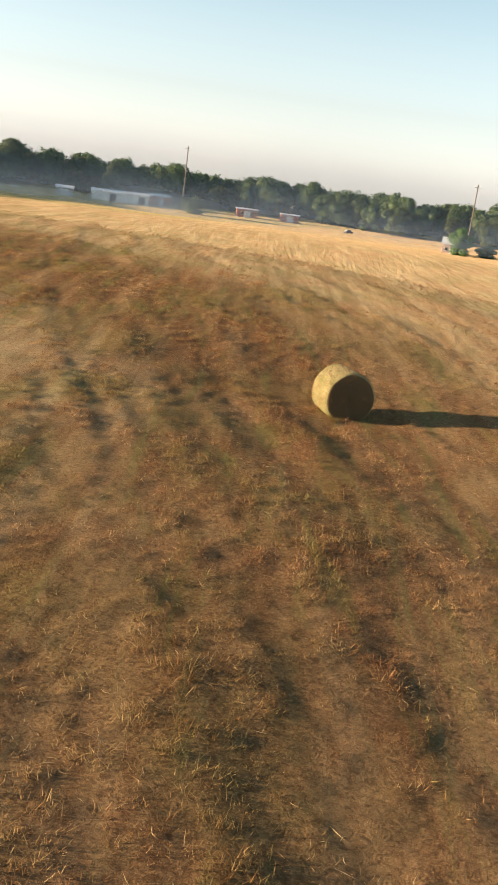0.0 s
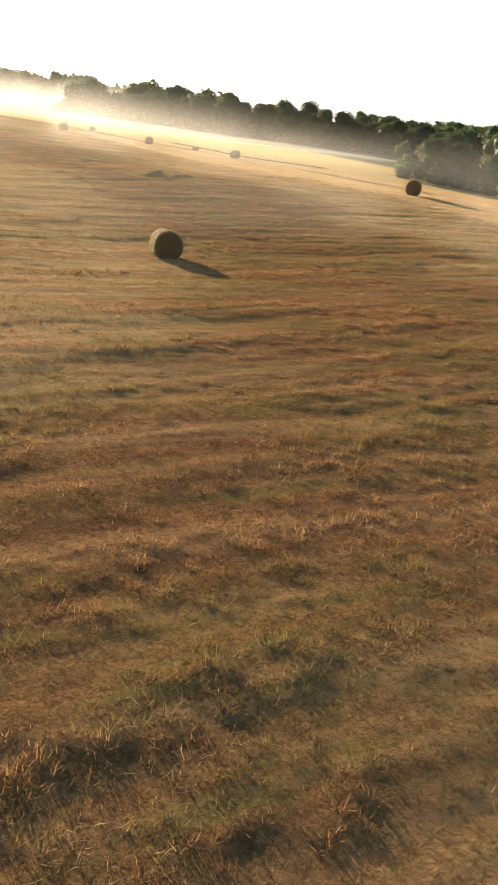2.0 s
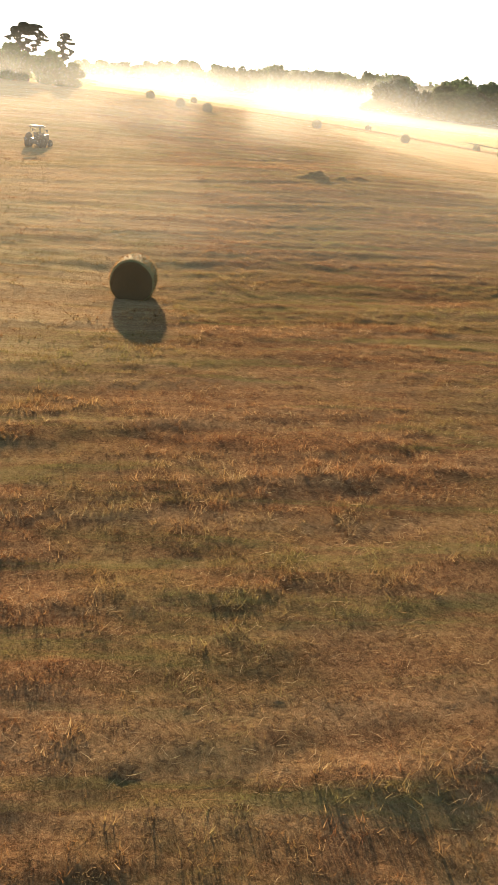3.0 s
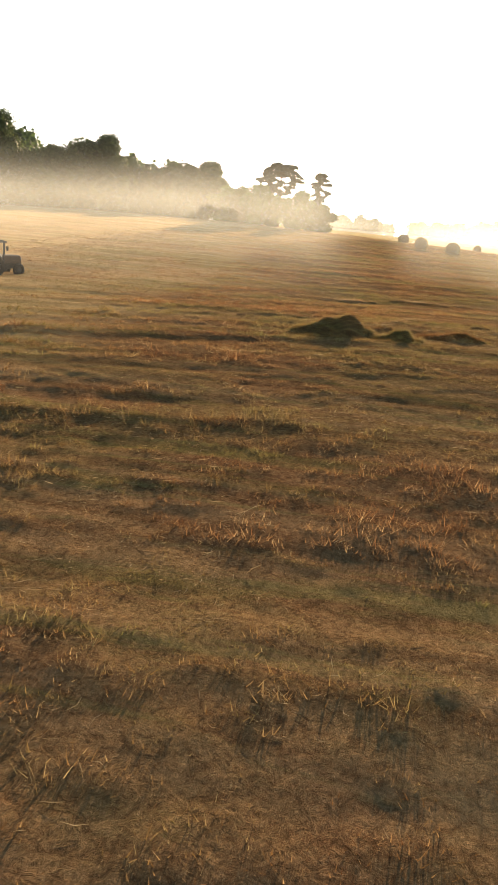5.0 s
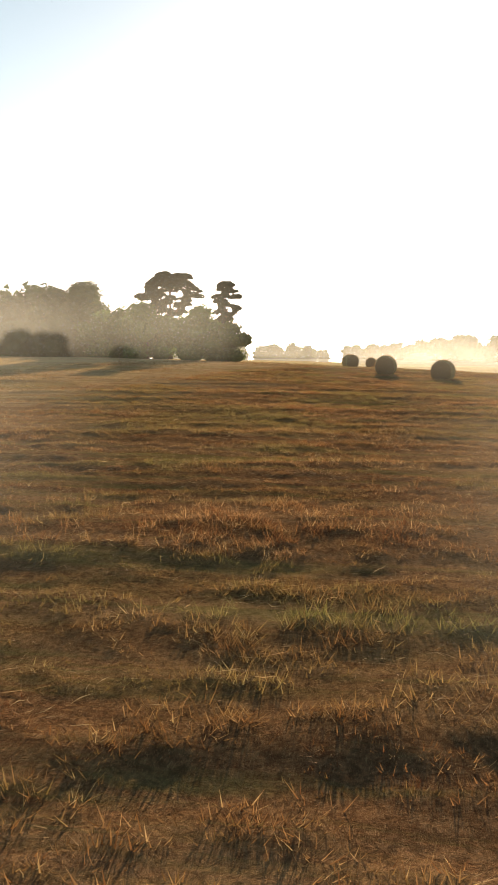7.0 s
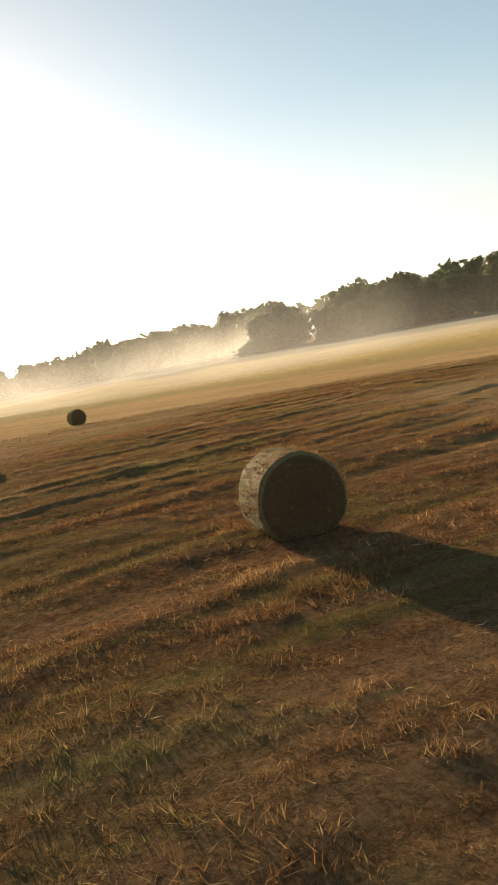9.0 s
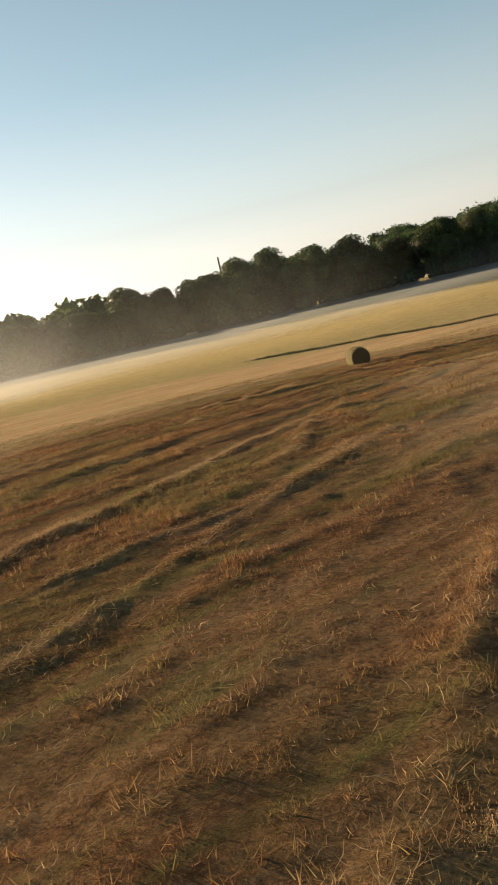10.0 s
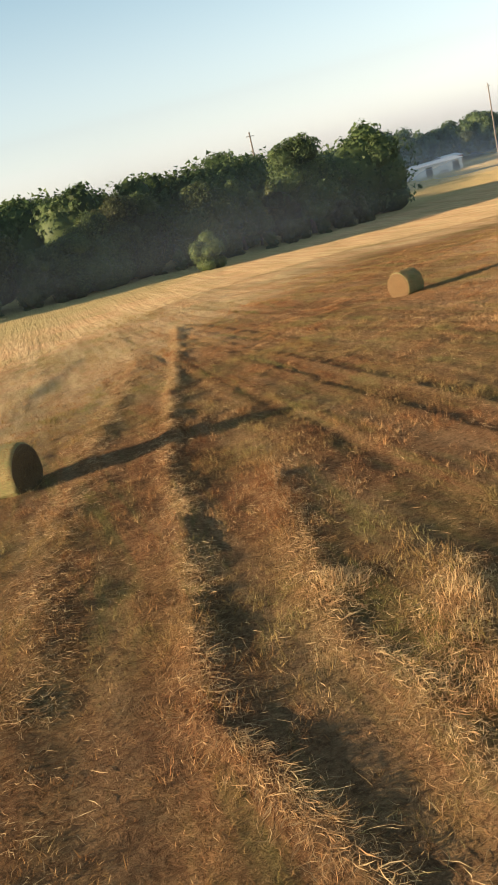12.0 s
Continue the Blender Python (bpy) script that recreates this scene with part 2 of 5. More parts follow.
def blade_material(name="stubble", pale=False):
    """Stubble and loose straw: a mix of pale straw, rust and green blades."""
    n = Nodes(name)
    g = n.node("ShaderNodeNewGeometry")
    p = g.outputs["Position"]
    patch = n.noise(p, 0.16, 4, 0.6, 0.4)
    tuft = n.math("MULTIPLY_ADD", n.math("SUBTRACT", n.noise(n.stretch(p, -12, 0.9, 0.05, 0.2), 1.0, 4, 0.6, 0.3), 0.5), 0.7, n.noise(p, 2.5, 3, 0.6))
    pick = n.math("ADD", n.math("MULTIPLY", g.outputs["Random Per Island"], 0.55), n.math("MULTIPLY_ADD", n.math("SUBTRACT", tuft, 0.5), 1.3, 0.22))
    col = n.ramp(pick, [(0.05, (0.13, 0.05, 0.022)), (0.4, (0.27, 0.125, 0.05)), (0.68, (0.44, 0.25, 0.11)), (0.9, (0.62, 0.43, 0.21))])
    col = n.mix(n.math("MULTIPLY", n.ramp(patch, [(0.45, 0.0), (0.60, 0.75)]), n.ramp(tuft, [(0.35, 0.3), (0.6, 1.0)])), col, (0.24, 0.22, 0.075))
    regrowth = n.noise(n.stretch(p, -12, 1.1, 0.14, 0.3), 1.0, 5, 0.7, 0.5)
    col = n.mix(n.ramp(regrowth, [(0.52, 0.0), (0.64, 0.7)]), col, (0.17, 0.175, 0.055))
    if pale:
        col = n.ramp(pick, [(0.0, (0.28, 0.15, 0.07)), (0.4, (0.46, 0.29, 0.14)), (0.8, (0.62, 0.46, 0.24)), (1.0, (0.34, 0.28, 0.11))])
    n.set(Base_Color=col, Roughness=0.85, Specular_IOR_Level=0.12)
    tr = n.node("ShaderNodeBsdfTranslucent", {"Color": col})
    mx = n.node("ShaderNodeMixShader", {0: 0.35, 1: n.bsdf.outputs[0], 2: tr.outputs[0]})
    n.nt.links.new(mx.outputs[0], n.out.inputs["Surface"])
    return n.mat


def hay_material(name, a, b, c, green=0.0, along=(1.0, 9.0, 9.0)):
    n = Nodes(name)
    p = n.local()
    st = n.node("ShaderNodeMapping", {"Vector": p, "Scale": along}).outputs["Vector"]
    strands = n.noise(st, 7.0, 6, 0.75, 0.5)
    blot = n.noise(p, 2.2, 4, 0.65)
    col = n.ramp(strands, [(0.3, a), (0.52, b), (0.72, c)])
    col = n.mix(n.ramp(blot, [(0.45, 0.0), (0.7, green)]), col, (0.12, 0.17, 0.05))
    n.bump(n.math("ADD", strands, n.math("MULTIPLY", blot, 0.5)), 1.0, 0.06)
    return n.set(Base_Color=col, Roughness=0.85, Specular_IOR_Level=0.2)


def leaf_material(name, dark, mid, light, through=0.35):
    n = Nodes(name)
    g = n.node("ShaderNodeNewGeometry")
    rnd = n.node("ShaderNodeObjectInfo").outputs["Random"]
    spread = n.math("ADD", n.math("MULTIPLY", g.outputs["Random Per Island"], 0.6), n.math("MULTIPLY", n.noise(n.local(), 0.35, 3), 0.5))
    col = n.ramp(spread, [(0.15, dark), (0.5, mid), (0.9, light)])
    hue = n.node("ShaderNodeHueSaturation", {"Hue": n.math("MULTIPLY_ADD", rnd, 0.05, 0.475), "Saturation": 0.95, "Value": n.math("MULTIPLY_ADD", rnd, 0.5, 0.75), "Color": col}).outputs[0]
    n.set(Base_Color=hue, Roughness=0.6, Specular_IOR_Level=0.25)
    tr = n.node("ShaderNodeBsdfTranslucent", {"Color": hue})
    mx = n.node("ShaderNodeMixShader", {0: through, 1: n.bsdf.outputs[0], 2: tr.outputs[0]})
    n.nt.links.new(mx.outputs[0], n.out.inputs["Surface"])
    return n.mat


def plain(name, col, rough=0.6, metal=0.0, grain=25.0, vary=0.25, bump=0.02):
    n = Nodes(name)
    p = n.local()
    f = n.noise(p, grain, 5, 0.65)
    w = n.noise(p, grain * 0.12, 3, 0.6)
    dark = tuple(v * (1 - vary) for v in col)
    lite = tuple(min(v * (1 + vary * 0.6), 1) for v in col)
    c = n.mix(n.ramp(w, [(0.35, 0.0), (0.7, 0.45)]), n.ramp(f, [(0.3, dark), (0.7, lite)]), tuple(v * 0.75 for v in col))
    n.bump(f, 0.3, bump)
    return n.set(Base_Color=c, Roughness=rough, Metallic=metal)


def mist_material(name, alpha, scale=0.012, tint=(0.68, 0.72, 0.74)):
    """Sheet standing in for mist and haze: mostly clear, the rest scatters daylight to all sides."""
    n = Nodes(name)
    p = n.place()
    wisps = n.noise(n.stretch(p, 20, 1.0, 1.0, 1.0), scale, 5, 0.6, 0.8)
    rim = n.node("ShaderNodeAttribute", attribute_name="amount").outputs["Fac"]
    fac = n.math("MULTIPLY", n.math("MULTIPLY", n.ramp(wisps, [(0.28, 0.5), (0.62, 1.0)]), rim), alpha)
    # normals fixed along the sun's direction, so every sheet is lit alike
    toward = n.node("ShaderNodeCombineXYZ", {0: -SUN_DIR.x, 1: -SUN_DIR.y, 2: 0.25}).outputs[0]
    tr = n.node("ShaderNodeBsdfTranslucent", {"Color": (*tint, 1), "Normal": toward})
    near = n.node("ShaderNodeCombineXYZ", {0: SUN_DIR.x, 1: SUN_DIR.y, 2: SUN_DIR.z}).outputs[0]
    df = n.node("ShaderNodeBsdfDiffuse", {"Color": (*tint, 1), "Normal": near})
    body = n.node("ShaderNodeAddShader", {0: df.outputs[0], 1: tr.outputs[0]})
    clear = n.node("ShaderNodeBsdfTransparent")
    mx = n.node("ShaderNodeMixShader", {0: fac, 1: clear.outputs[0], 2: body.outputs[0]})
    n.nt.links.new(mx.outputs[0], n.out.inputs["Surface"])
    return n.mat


# ---- shapes ----
def part(name, verts, faces, material, parent=None, label="", smooth=False):
    me = bpy.data.meshes.new(name)
    me.from_pydata([tuple(v) for v in verts], [], [tuple(f) for f in faces])
    if smooth:
        me.polygons.foreach_set("use_smooth", [True] * len(me.polygons))
    me.materials.append(material)
    me.update()
    ob = new(name, me)
    if parent is not None:
        ob.parent = parent
    if label:
        tagged(ob, label)
    return ob


def empty(name, m, label, category, group="", kind=""):
    ob = new(name)
    ob.empty_display_size = 0.2
    ob.matrix_world = m
    return tagged(ob, label, category, group, kind)


def tube(points, radii, sides=8, caps=True):
    """Verts and faces of a tapered tube through the points."""
    vs, fs = [], []
    pts = [Vector(p) for p in points]
    for i, p in enumerate(pts):
        d = (pts[min(i + 1, len(pts) - 1)] - pts[max(i - 1, 0)]).normalized()
        a = d.orthogonal().normalized()
        b = d.cross(a)
        for k in range(sides):
            t = 2 * math.pi * k / sides
            vs.append(p + (a * math.cos(t) + b * math.sin(t)) * radii[i])
    for i in range(len(pts) - 1):
        for k in range(sides):
            k2 = (k + 1) % sides
            fs.append((i * sides + k, i * sides + k2, (i + 1) * sides + k2, (i + 1) * sides + k))
    if caps:
        fs.append(tuple(range(sides))[::-1])
        fs.append(tuple((len(pts) - 1) * sides + k for k in range(sides)))
    return vs, fs


def box(x0, y0, z0, x1, y1, z1, bev=0.02):
    """Verts and faces of a box with chamfered edges."""
    bm = bmesh.new()
    bmesh.ops.create_cube(bm, size=1.0)
    for v in bm.verts:
        v.co = Vector(((x0 + x1) / 2 + v.co.x * (x1 - x0), (y0 + y1) / 2 + v.co.y * (y1 - y0), (z0 + z1) / 2 + v.co.z * (z1 - z0)))
    if bev > 0:
        bmesh.ops.bevel(bm, geom=list(bm.edges), offset=bev, segments=2, affect="EDGES", profile=0.7)
    bm.verts.index_update()
    vs, fs = [v.co.copy() for v in bm.verts], [[v.index for v in f.verts] for f in bm.faces]
    bm.free()
    return vs, fs


def joined(*shapes):
    vs, fs = [], []
    for v, f in shapes:
        o = len(vs)
        vs += list(v)
        fs += [[i + o for i in q] for q in f]
    return vs, fs


# ---- the lie of the land ----
def smooth01(t):
    t = np.clip(t, 0.0, 1.0)
    return t * t * (3 - 2 * t)


# broad swells of the hill: heights over the valley floor, on an 8 x 8 net of soft mounds
SWELLS = np.array([
    2, 2.29, 0.95, 2.09, 2.29, 3.25, 2.97, -0.84,
    0.95, 0.76, -0.27, 2.67, -2.59, -3.77, 3.5, -0.53,
    0.01, 0.41, 0.31, 5.03, 3.37, -0.67, 4.65, -0.46,
    0.16, 0.64, -1.05, -2.61, 2.85, 2.21, 1.65, -1.56,
    0.25, 0.16, 1.53, -3.45, -2.33, -0.63, -0.58, -0.8,
    0.67, -0.8, 2.9, 2.2, -1.15, -0.97, 0.12, 0,
    1.59, -0.67, -0.03, 0.75, -1.56, -1.22, -0.6, -1.62,
    1.46, 0.29, -0.53, -0.98, -2.47, -1.74, -1.69, -2.89,
])
SWELL_X, SWELL_Y, SWELL_R, VALLEY = np.linspace(-440, 120, 8), np.linspace(-70, 420, 8), 85.0, -8.0
X0, X1, Y0, Y1 = -270.0, 50.0, -10.0, 180.0


def field_height(x, y):
    far = np.hypot(x + 150, y - 120)
    x, y = np.clip(x, -440, 115), np.clip(y, -65, 412)
    z = VALLEY + 0 * x
    k = 0
    for cy in SWELL_Y:
        for cx in SWELL_X:
            z = z + SWELLS[k] * np.exp(-((x - cx) ** 2 + (y - cy) ** 2) / (2 * SWELL_R**2))
            k += 1
    return z - 75 * smooth01((far - 420) / 2200) - 6 * smooth01((far - 420) / 250)


# round bales: x, y, turn of the axis, label
BALES = [
    (2.93, 27.25, -74, "round hay bale with a greenish top on red-brown stubble"),
    (-35.0, 54.8, -8, "round hay bale with a dark rolled end on pale stubble"),
    (-73.0, 96.9, -35, "dark round hay bale near the brow of the field"),
    (-160.4, 68.9, -14, "round hay bale with a dark shaded end, one of three together"),
    (-164.28, 64.9, -4, "round hay bale casting a long shadow, one of three together"),
    (-189.0, 61.0, 25, "round hay bale in thin mist"),
    (-217.0, 62.2, 0, "far round hay bale in thin mist"),
    (-159.3, 86.3, 5, "round hay bale on the brow of the field"),
    (-147.8, 97.5, -8, "round hay bale on the brow of the field"),
    (-140.8, 110.3, 12, "round hay bale on the brow of the field"),
    (-213.0, 109.0, -32, "round hay bale with netted yellow side and long shadow"),
    (-195.3, 127.2, 28, "round hay bale with a sunlit pale end"),
    (-230.0, 72.4, 8, "round hay bale at the edge of the mist"),
]
BALE_SIZE = {0: 1.15, 2: 1.2, 3: 1.13, 4: 1.15, 10: 0.96, 11: 0.94}  # larger and smaller ones, by row
HEAPS = [
    (-68.6, 67.3, 2.7, 2.4, 0.62, 105, 3, "large heap of loose hay, dark against the sun"),
    (-68.2, 69.1, 1.4, 1.2, 0.36, 95, 5, "small heap of loose hay beside the large one"),
    (-69.9, 70.6, 2.2, 1.4, 0.3, 100, 7, "low strewn heap of loose hay"),
]
# front trees: line, count, heights, jitter
BELTS = [
    ([(-156, 246), (-172, 236), (-190, 231), (-206, 222), (-222, 216), (-240, 236), (-258, 250), (-280, 256)], 30, 10.5, 13.5, 3),
    ([(-285, 262), (-322, 238), (-360, 224), (-400, 200), (-450, 204)], 46, 13.0, 17.0, 6),
    ([(-176, -28), (-196, -8), (-218, 2), (-232, 14), (-262, 2), (-325, -40)], 24, 9.0, 13.5, 4),
    ([(-168, -30), (-190, -4), (-214, 10), (-232, 18)], 30, 3.5, 5.5, 3),
]
FAR_BELTS = [
    ([(-172, -40), (-188, -12), (-206, 8), (-218, 24)], 26, 6.0, 9.0, 3),
    ([(-152, 240), (-172, 230), (-196, 225), (-216, 212), (-238, 228), (-262, 244), (-285, 256)], 34, 3.5, 5.5, 2),
    ([(-285, 256), (-322, 230), (-360, 216), (-400, 192), (-450, 196)], 34, 4.0, 6.0, 3),
    ([(130, 400), (60, 430), (0, 455), (-60, 450), (-110, 430), (-140, 385), (-175, 350), (-225, 312), (-270, 282)], 84, 10.5, 14.5, 6),
]
BUSHES = [
    (-187.0, 212.0, 5.2, 5.0), (-267, 236, 8.0, 7.0), (-227, 208, 4.5, 6.0), (-233, 213, 6.0, 7.0), (-239, 216, 4.0, 5.0),
    (-207, 35, 7.0, 9.0), (-214, 30, 6.5, 9.0), (-204, 42, 6.5, 8.0), (-201, 46, 4.6, 7.0), (-221, 25, 6.5, 9.0),
    (66, 324, 9.0, 9.5), (-30, 395, 7.0, 9.0), (76, 327, 4.0, 9.0),
]
BIG_TREES = [(-163, 240, 16.0, 20), (-112, 421, 17.0, 80), (-347, 226, 16.5, 10), (-228, -2, 14.0, 30), (-176, 236, 14.5, 40)]
# the row of trees that falls away towards the pine: x, y, height
FALLING_ROW = [
    (-174, -34, 15.0), (-182, -24, 16.5), (-190, -14, 16.5), (-194, -9, 15.5), (-198, -6.5, 13.5), (-201, -5, 11.0), (-206, -3, 10.5), (-211, 0, 11.5),
    (-215, 2.6, 14.0), (-219.5, 5.3, 11.5), (-222, 8, 11.0), (-226, 11, 10.0), (-230, 14, 9.8), (-232, 18, 11.8), (-233, 22, 8.5), (-231, 27, 7.5), (-226, 31, 7.0),
]
# woods behind: line, count, heights, jitter, leaf size
WOODS = [
    ([(-150, 268), (-215, 258), (-262, 290), (-320, 318), (-430, 335)], 110, 12.5, 16.5, 14, 0.4),
    ([(-395, 225), (-520, 190), (-640, 150)], 44, 14.0, 18.0, 12, 1.0),
    ([(-450, 205), (-620, 150), (-800, 30), (-860, -140)], 90, 14.0, 19.0, 20, 1.3),
    ([(210, 395), (120, 450), (0, 490), (-120, 465), (-180, 385), (-260, 320)], 170, 13.0, 17.5, 12, 0.6),
    ([(-178, -52), (-222, -26), (-330, -70), (-450, -120)], 50, 11.0, 16.0, 12, 0.6),
    ([(-180, -34), (-205, -8), (-228, 6), (-250, 14)], 44, 7.0, 11.0, 4, 0.6),
]
# flat sheets standing in for mist in the hollow: height of the layer, share of light that it stops
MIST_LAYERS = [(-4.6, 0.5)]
# upright sheets standing in for mist before the woods: from x, y to x, y, foot, top, share of light stopped, soft share
# of either end
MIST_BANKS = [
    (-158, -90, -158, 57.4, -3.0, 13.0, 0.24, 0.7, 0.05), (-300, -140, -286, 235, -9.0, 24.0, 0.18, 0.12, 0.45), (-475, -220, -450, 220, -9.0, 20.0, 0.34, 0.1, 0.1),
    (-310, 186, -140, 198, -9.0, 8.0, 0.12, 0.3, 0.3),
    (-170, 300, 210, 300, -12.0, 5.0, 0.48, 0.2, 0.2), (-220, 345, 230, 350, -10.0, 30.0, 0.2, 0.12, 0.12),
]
# thin sheets added to brighten the field like sunlit haze: x, y where they part, foot, top, share of light stopped
HAZE_SHEETS = [(-38, 69.9, -3.0, 7.0, 0.06), (-74, 69.8, -3.0, 10.0, 0.16), (-100, 64.7, -3.0, 11.0, 0.24), (-146, 59.4, -4.0, 12.0, 0.18)]
for x, y, z0, z1, a in HAZE_SHEETS:
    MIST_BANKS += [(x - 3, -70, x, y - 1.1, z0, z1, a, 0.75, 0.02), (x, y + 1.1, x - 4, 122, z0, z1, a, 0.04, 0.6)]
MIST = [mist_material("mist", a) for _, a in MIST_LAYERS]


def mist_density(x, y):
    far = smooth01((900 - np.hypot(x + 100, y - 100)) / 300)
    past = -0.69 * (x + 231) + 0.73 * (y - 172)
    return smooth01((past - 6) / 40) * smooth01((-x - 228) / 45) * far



def wave_noise(x, y, scale, seed=0):
    """A soft, even noise in -1..1 from turned sines, for whole arrays."""
    rng = np.random.RandomState(seed)
    out = 0 * x
    for _ in range(7):
        a, ph, k = rng.uniform(0, 2 * math.pi), rng.uniform(0, 2 * math.pi), scale * rng.uniform(0.6, 1.7)
        out = out + np.sin((x * math.cos(a) + y * math.sin(a)) * k + ph)
    return out / 3.2


def fbm(x, y, freq, octaves, seed):
    """Layered lattice noise in -1..1, for whole arrays."""
    tab = np.random.RandomState(seed).uniform(-1, 1, (256, 256))
    out, amp, total = 0 * x, 1.0, 0.0
    for o in range(octaves):
        u, v = x * freq + 17.3 * o, y * freq - 9.1 * o
        i, j = np.floor(u).astype(int), np.floor(v).astype(int)
        a, b = smooth01(u - i), smooth01(v - j)
        i0, j0, i1, j1 = i % 256, j % 256, (i + 1) % 256, (j + 1) % 256
        out = out + amp * ((tab[i0, j0] * (1 - a) + tab[i1, j0] * a) * (1 - b) + (tab[i0, j1] * (1 - a) + tab[i1, j1] * a) * b)
        total += amp
        amp, freq = amp * 0.55, freq * 2.1
    return out / total


def land(x, y):
    """Height of the ground at x, y (numbers or arrays)."""
    x, y = np.asarray(x, float), np.asarray(y, float)
    z = field_height(x, y)
    z = z + 0.10 * wave_noise(x, y, 0.10, 3) + 0.03 * wave_noise(x, y, 0.5, 4)
    # mower rows, running a little west of north and bending, and the lumps between them
    across = row_place(x, y)
    z = z - 0.42 * np.exp(-((x - 2.9) ** 2 + (y - 27.0) ** 2) / 50.0)
    z = z + 0.55 * np.exp(-((x + 70.0) ** 2 + (y - 68.5) ** 2) / 160.0)
    z = z + 0.95 * np.exp(-((x + 73.0) ** 2 + (y - 97.0) ** 2) / 500.0) - 0.32 * np.exp(-((x + 35.0) ** 2 + (y - 55.0) ** 2) / 90.0)
    return z + 0.045 * fbm(across, y * 0.05, 0.75, 2, 21) + 0.06 * fbm(x, y, 0.45, 2, 23)


def row_place(x, y):
    """Distance across the mower rows: a little west of north, and a little east of it at the field's western end."""
    w = smooth01((-198.0 - x) / 10.0) * smooth01((y - 84.0) / 8.0)
    main = 0.98 * x + 0.21 * y + 2.0 * np.sin(y / 38.0 + x / 90.0)
    return main * (1 - w) + (0.985 * x - 0.155 * y) * w


def land1(x, y):
    return float(land(x, y))


def mesh_np(name, verts, faces, material, parent=None, smooth=False, attr=None):
    """A mesh object from arrays: verts n x 3, faces n x 3 or n x 4."""
    me = bpy.data.meshes.new(name)
    n, k = faces.shape
    me.vertices.add(len(verts))
    me.vertices.foreach_set("co", np.ascontiguousarray(verts, np.float32).ravel())
    me.loops.add(n * k)
    me.loops.foreach_set("vertex_index", np.ascontiguousarray(faces, np.int32).ravel())
    me.polygons.add(n)
    me.polygons.foreach_set("loop_start", np.arange(0, n * k, k, dtype=np.int32))
    me.polygons.foreach_set("loop_total", np.full(n, k, dtype=np.int32))
    me.update(calc_edges=True)
    if smooth:
        me.polygons.foreach_set("use_smooth", np.ones(n, dtype=bool))
    if attr is not None:
        me.attributes.new("amount", "FLOAT", "POINT").data.foreach_set("value", np.ascontiguousarray(attr, np.float32))
    me.materials.append(material)
    ob = new(name, me)
    if parent is not None:
        ob.parent = parent
    return ob


def lattice(xs, ys):
    gx, gy = np.meshgrid(xs, ys)
    nx, ny = len(xs), len(ys)
    i = np.arange(nx * ny).reshape(ny, nx)
    f = np.stack([i[:-1, :-1], i[:-1, 1:], i[1:, 1:], i[1:, :-1]], -1).reshape(-1, 4)
    return gx.ravel(), gy.ravel(), f


# ---- ground ----
GROUND = ground_material()
MAT_HALF = 30.0
SHADED_THATCH = shaded_thatch_material()
BLADE = blade_material()
out_steps = 1.2 * np.cumprod(np.full(52, 1.135))
xs = np.concatenate([(X0 - np.cumsum(out_steps))[::-1], np.arange(X0, X1 + 0.1, 1.2), X1 + np.cumsum(out_steps)])
ys = np.concatenate([(Y0 - np.cumsum(out_steps))[::-1], np.arange(Y0, Y1 + 0.1, 1.2), Y1 + np.cumsum(out_steps)])
gx, gy, gf = lattice(xs, ys)
ground = mesh_np("ground", np.stack([gx, gy, land(gx, gy)], 1), gf, GROUND, smooth=True)
tagged(ground, "mown hay field with red-brown stubble, pale straw and green regrowth", "ground", kind="structure")


def blades(px, py, pz, length, width, lean, rng, flat=0.0):
    """Three-cornered blades at the places given, leaning at random; returns verts and faces."""
    n = len(px)
    a = rng.uniform(0, 2 * math.pi, n)
    tilt = np.where(rng.uniform(size=n) < flat, rng.uniform(1.2, 1.5, n), np.abs(rng.normal(0, lean, n)))
    d = np.stack([np.cos(a) * np.sin(tilt), np.sin(a) * np.sin(tilt), np.cos(tilt)], 1)
    s = np.stack([-np.sin(a), np.cos(a), 0 * a], 1)
    s = s * np.cos(rng.uniform(-1.2, 1.2, n))[:, None] + np.cross(d, s) * 0.5
    p = np.stack([px, py, pz], 1)
    v = np.stack([p - s * width[:, None], p + s * width[:, None], p + d * length[:, None]], 1).reshape(-1, 3)
    return v, np.arange(3 * n).reshape(-1, 3)


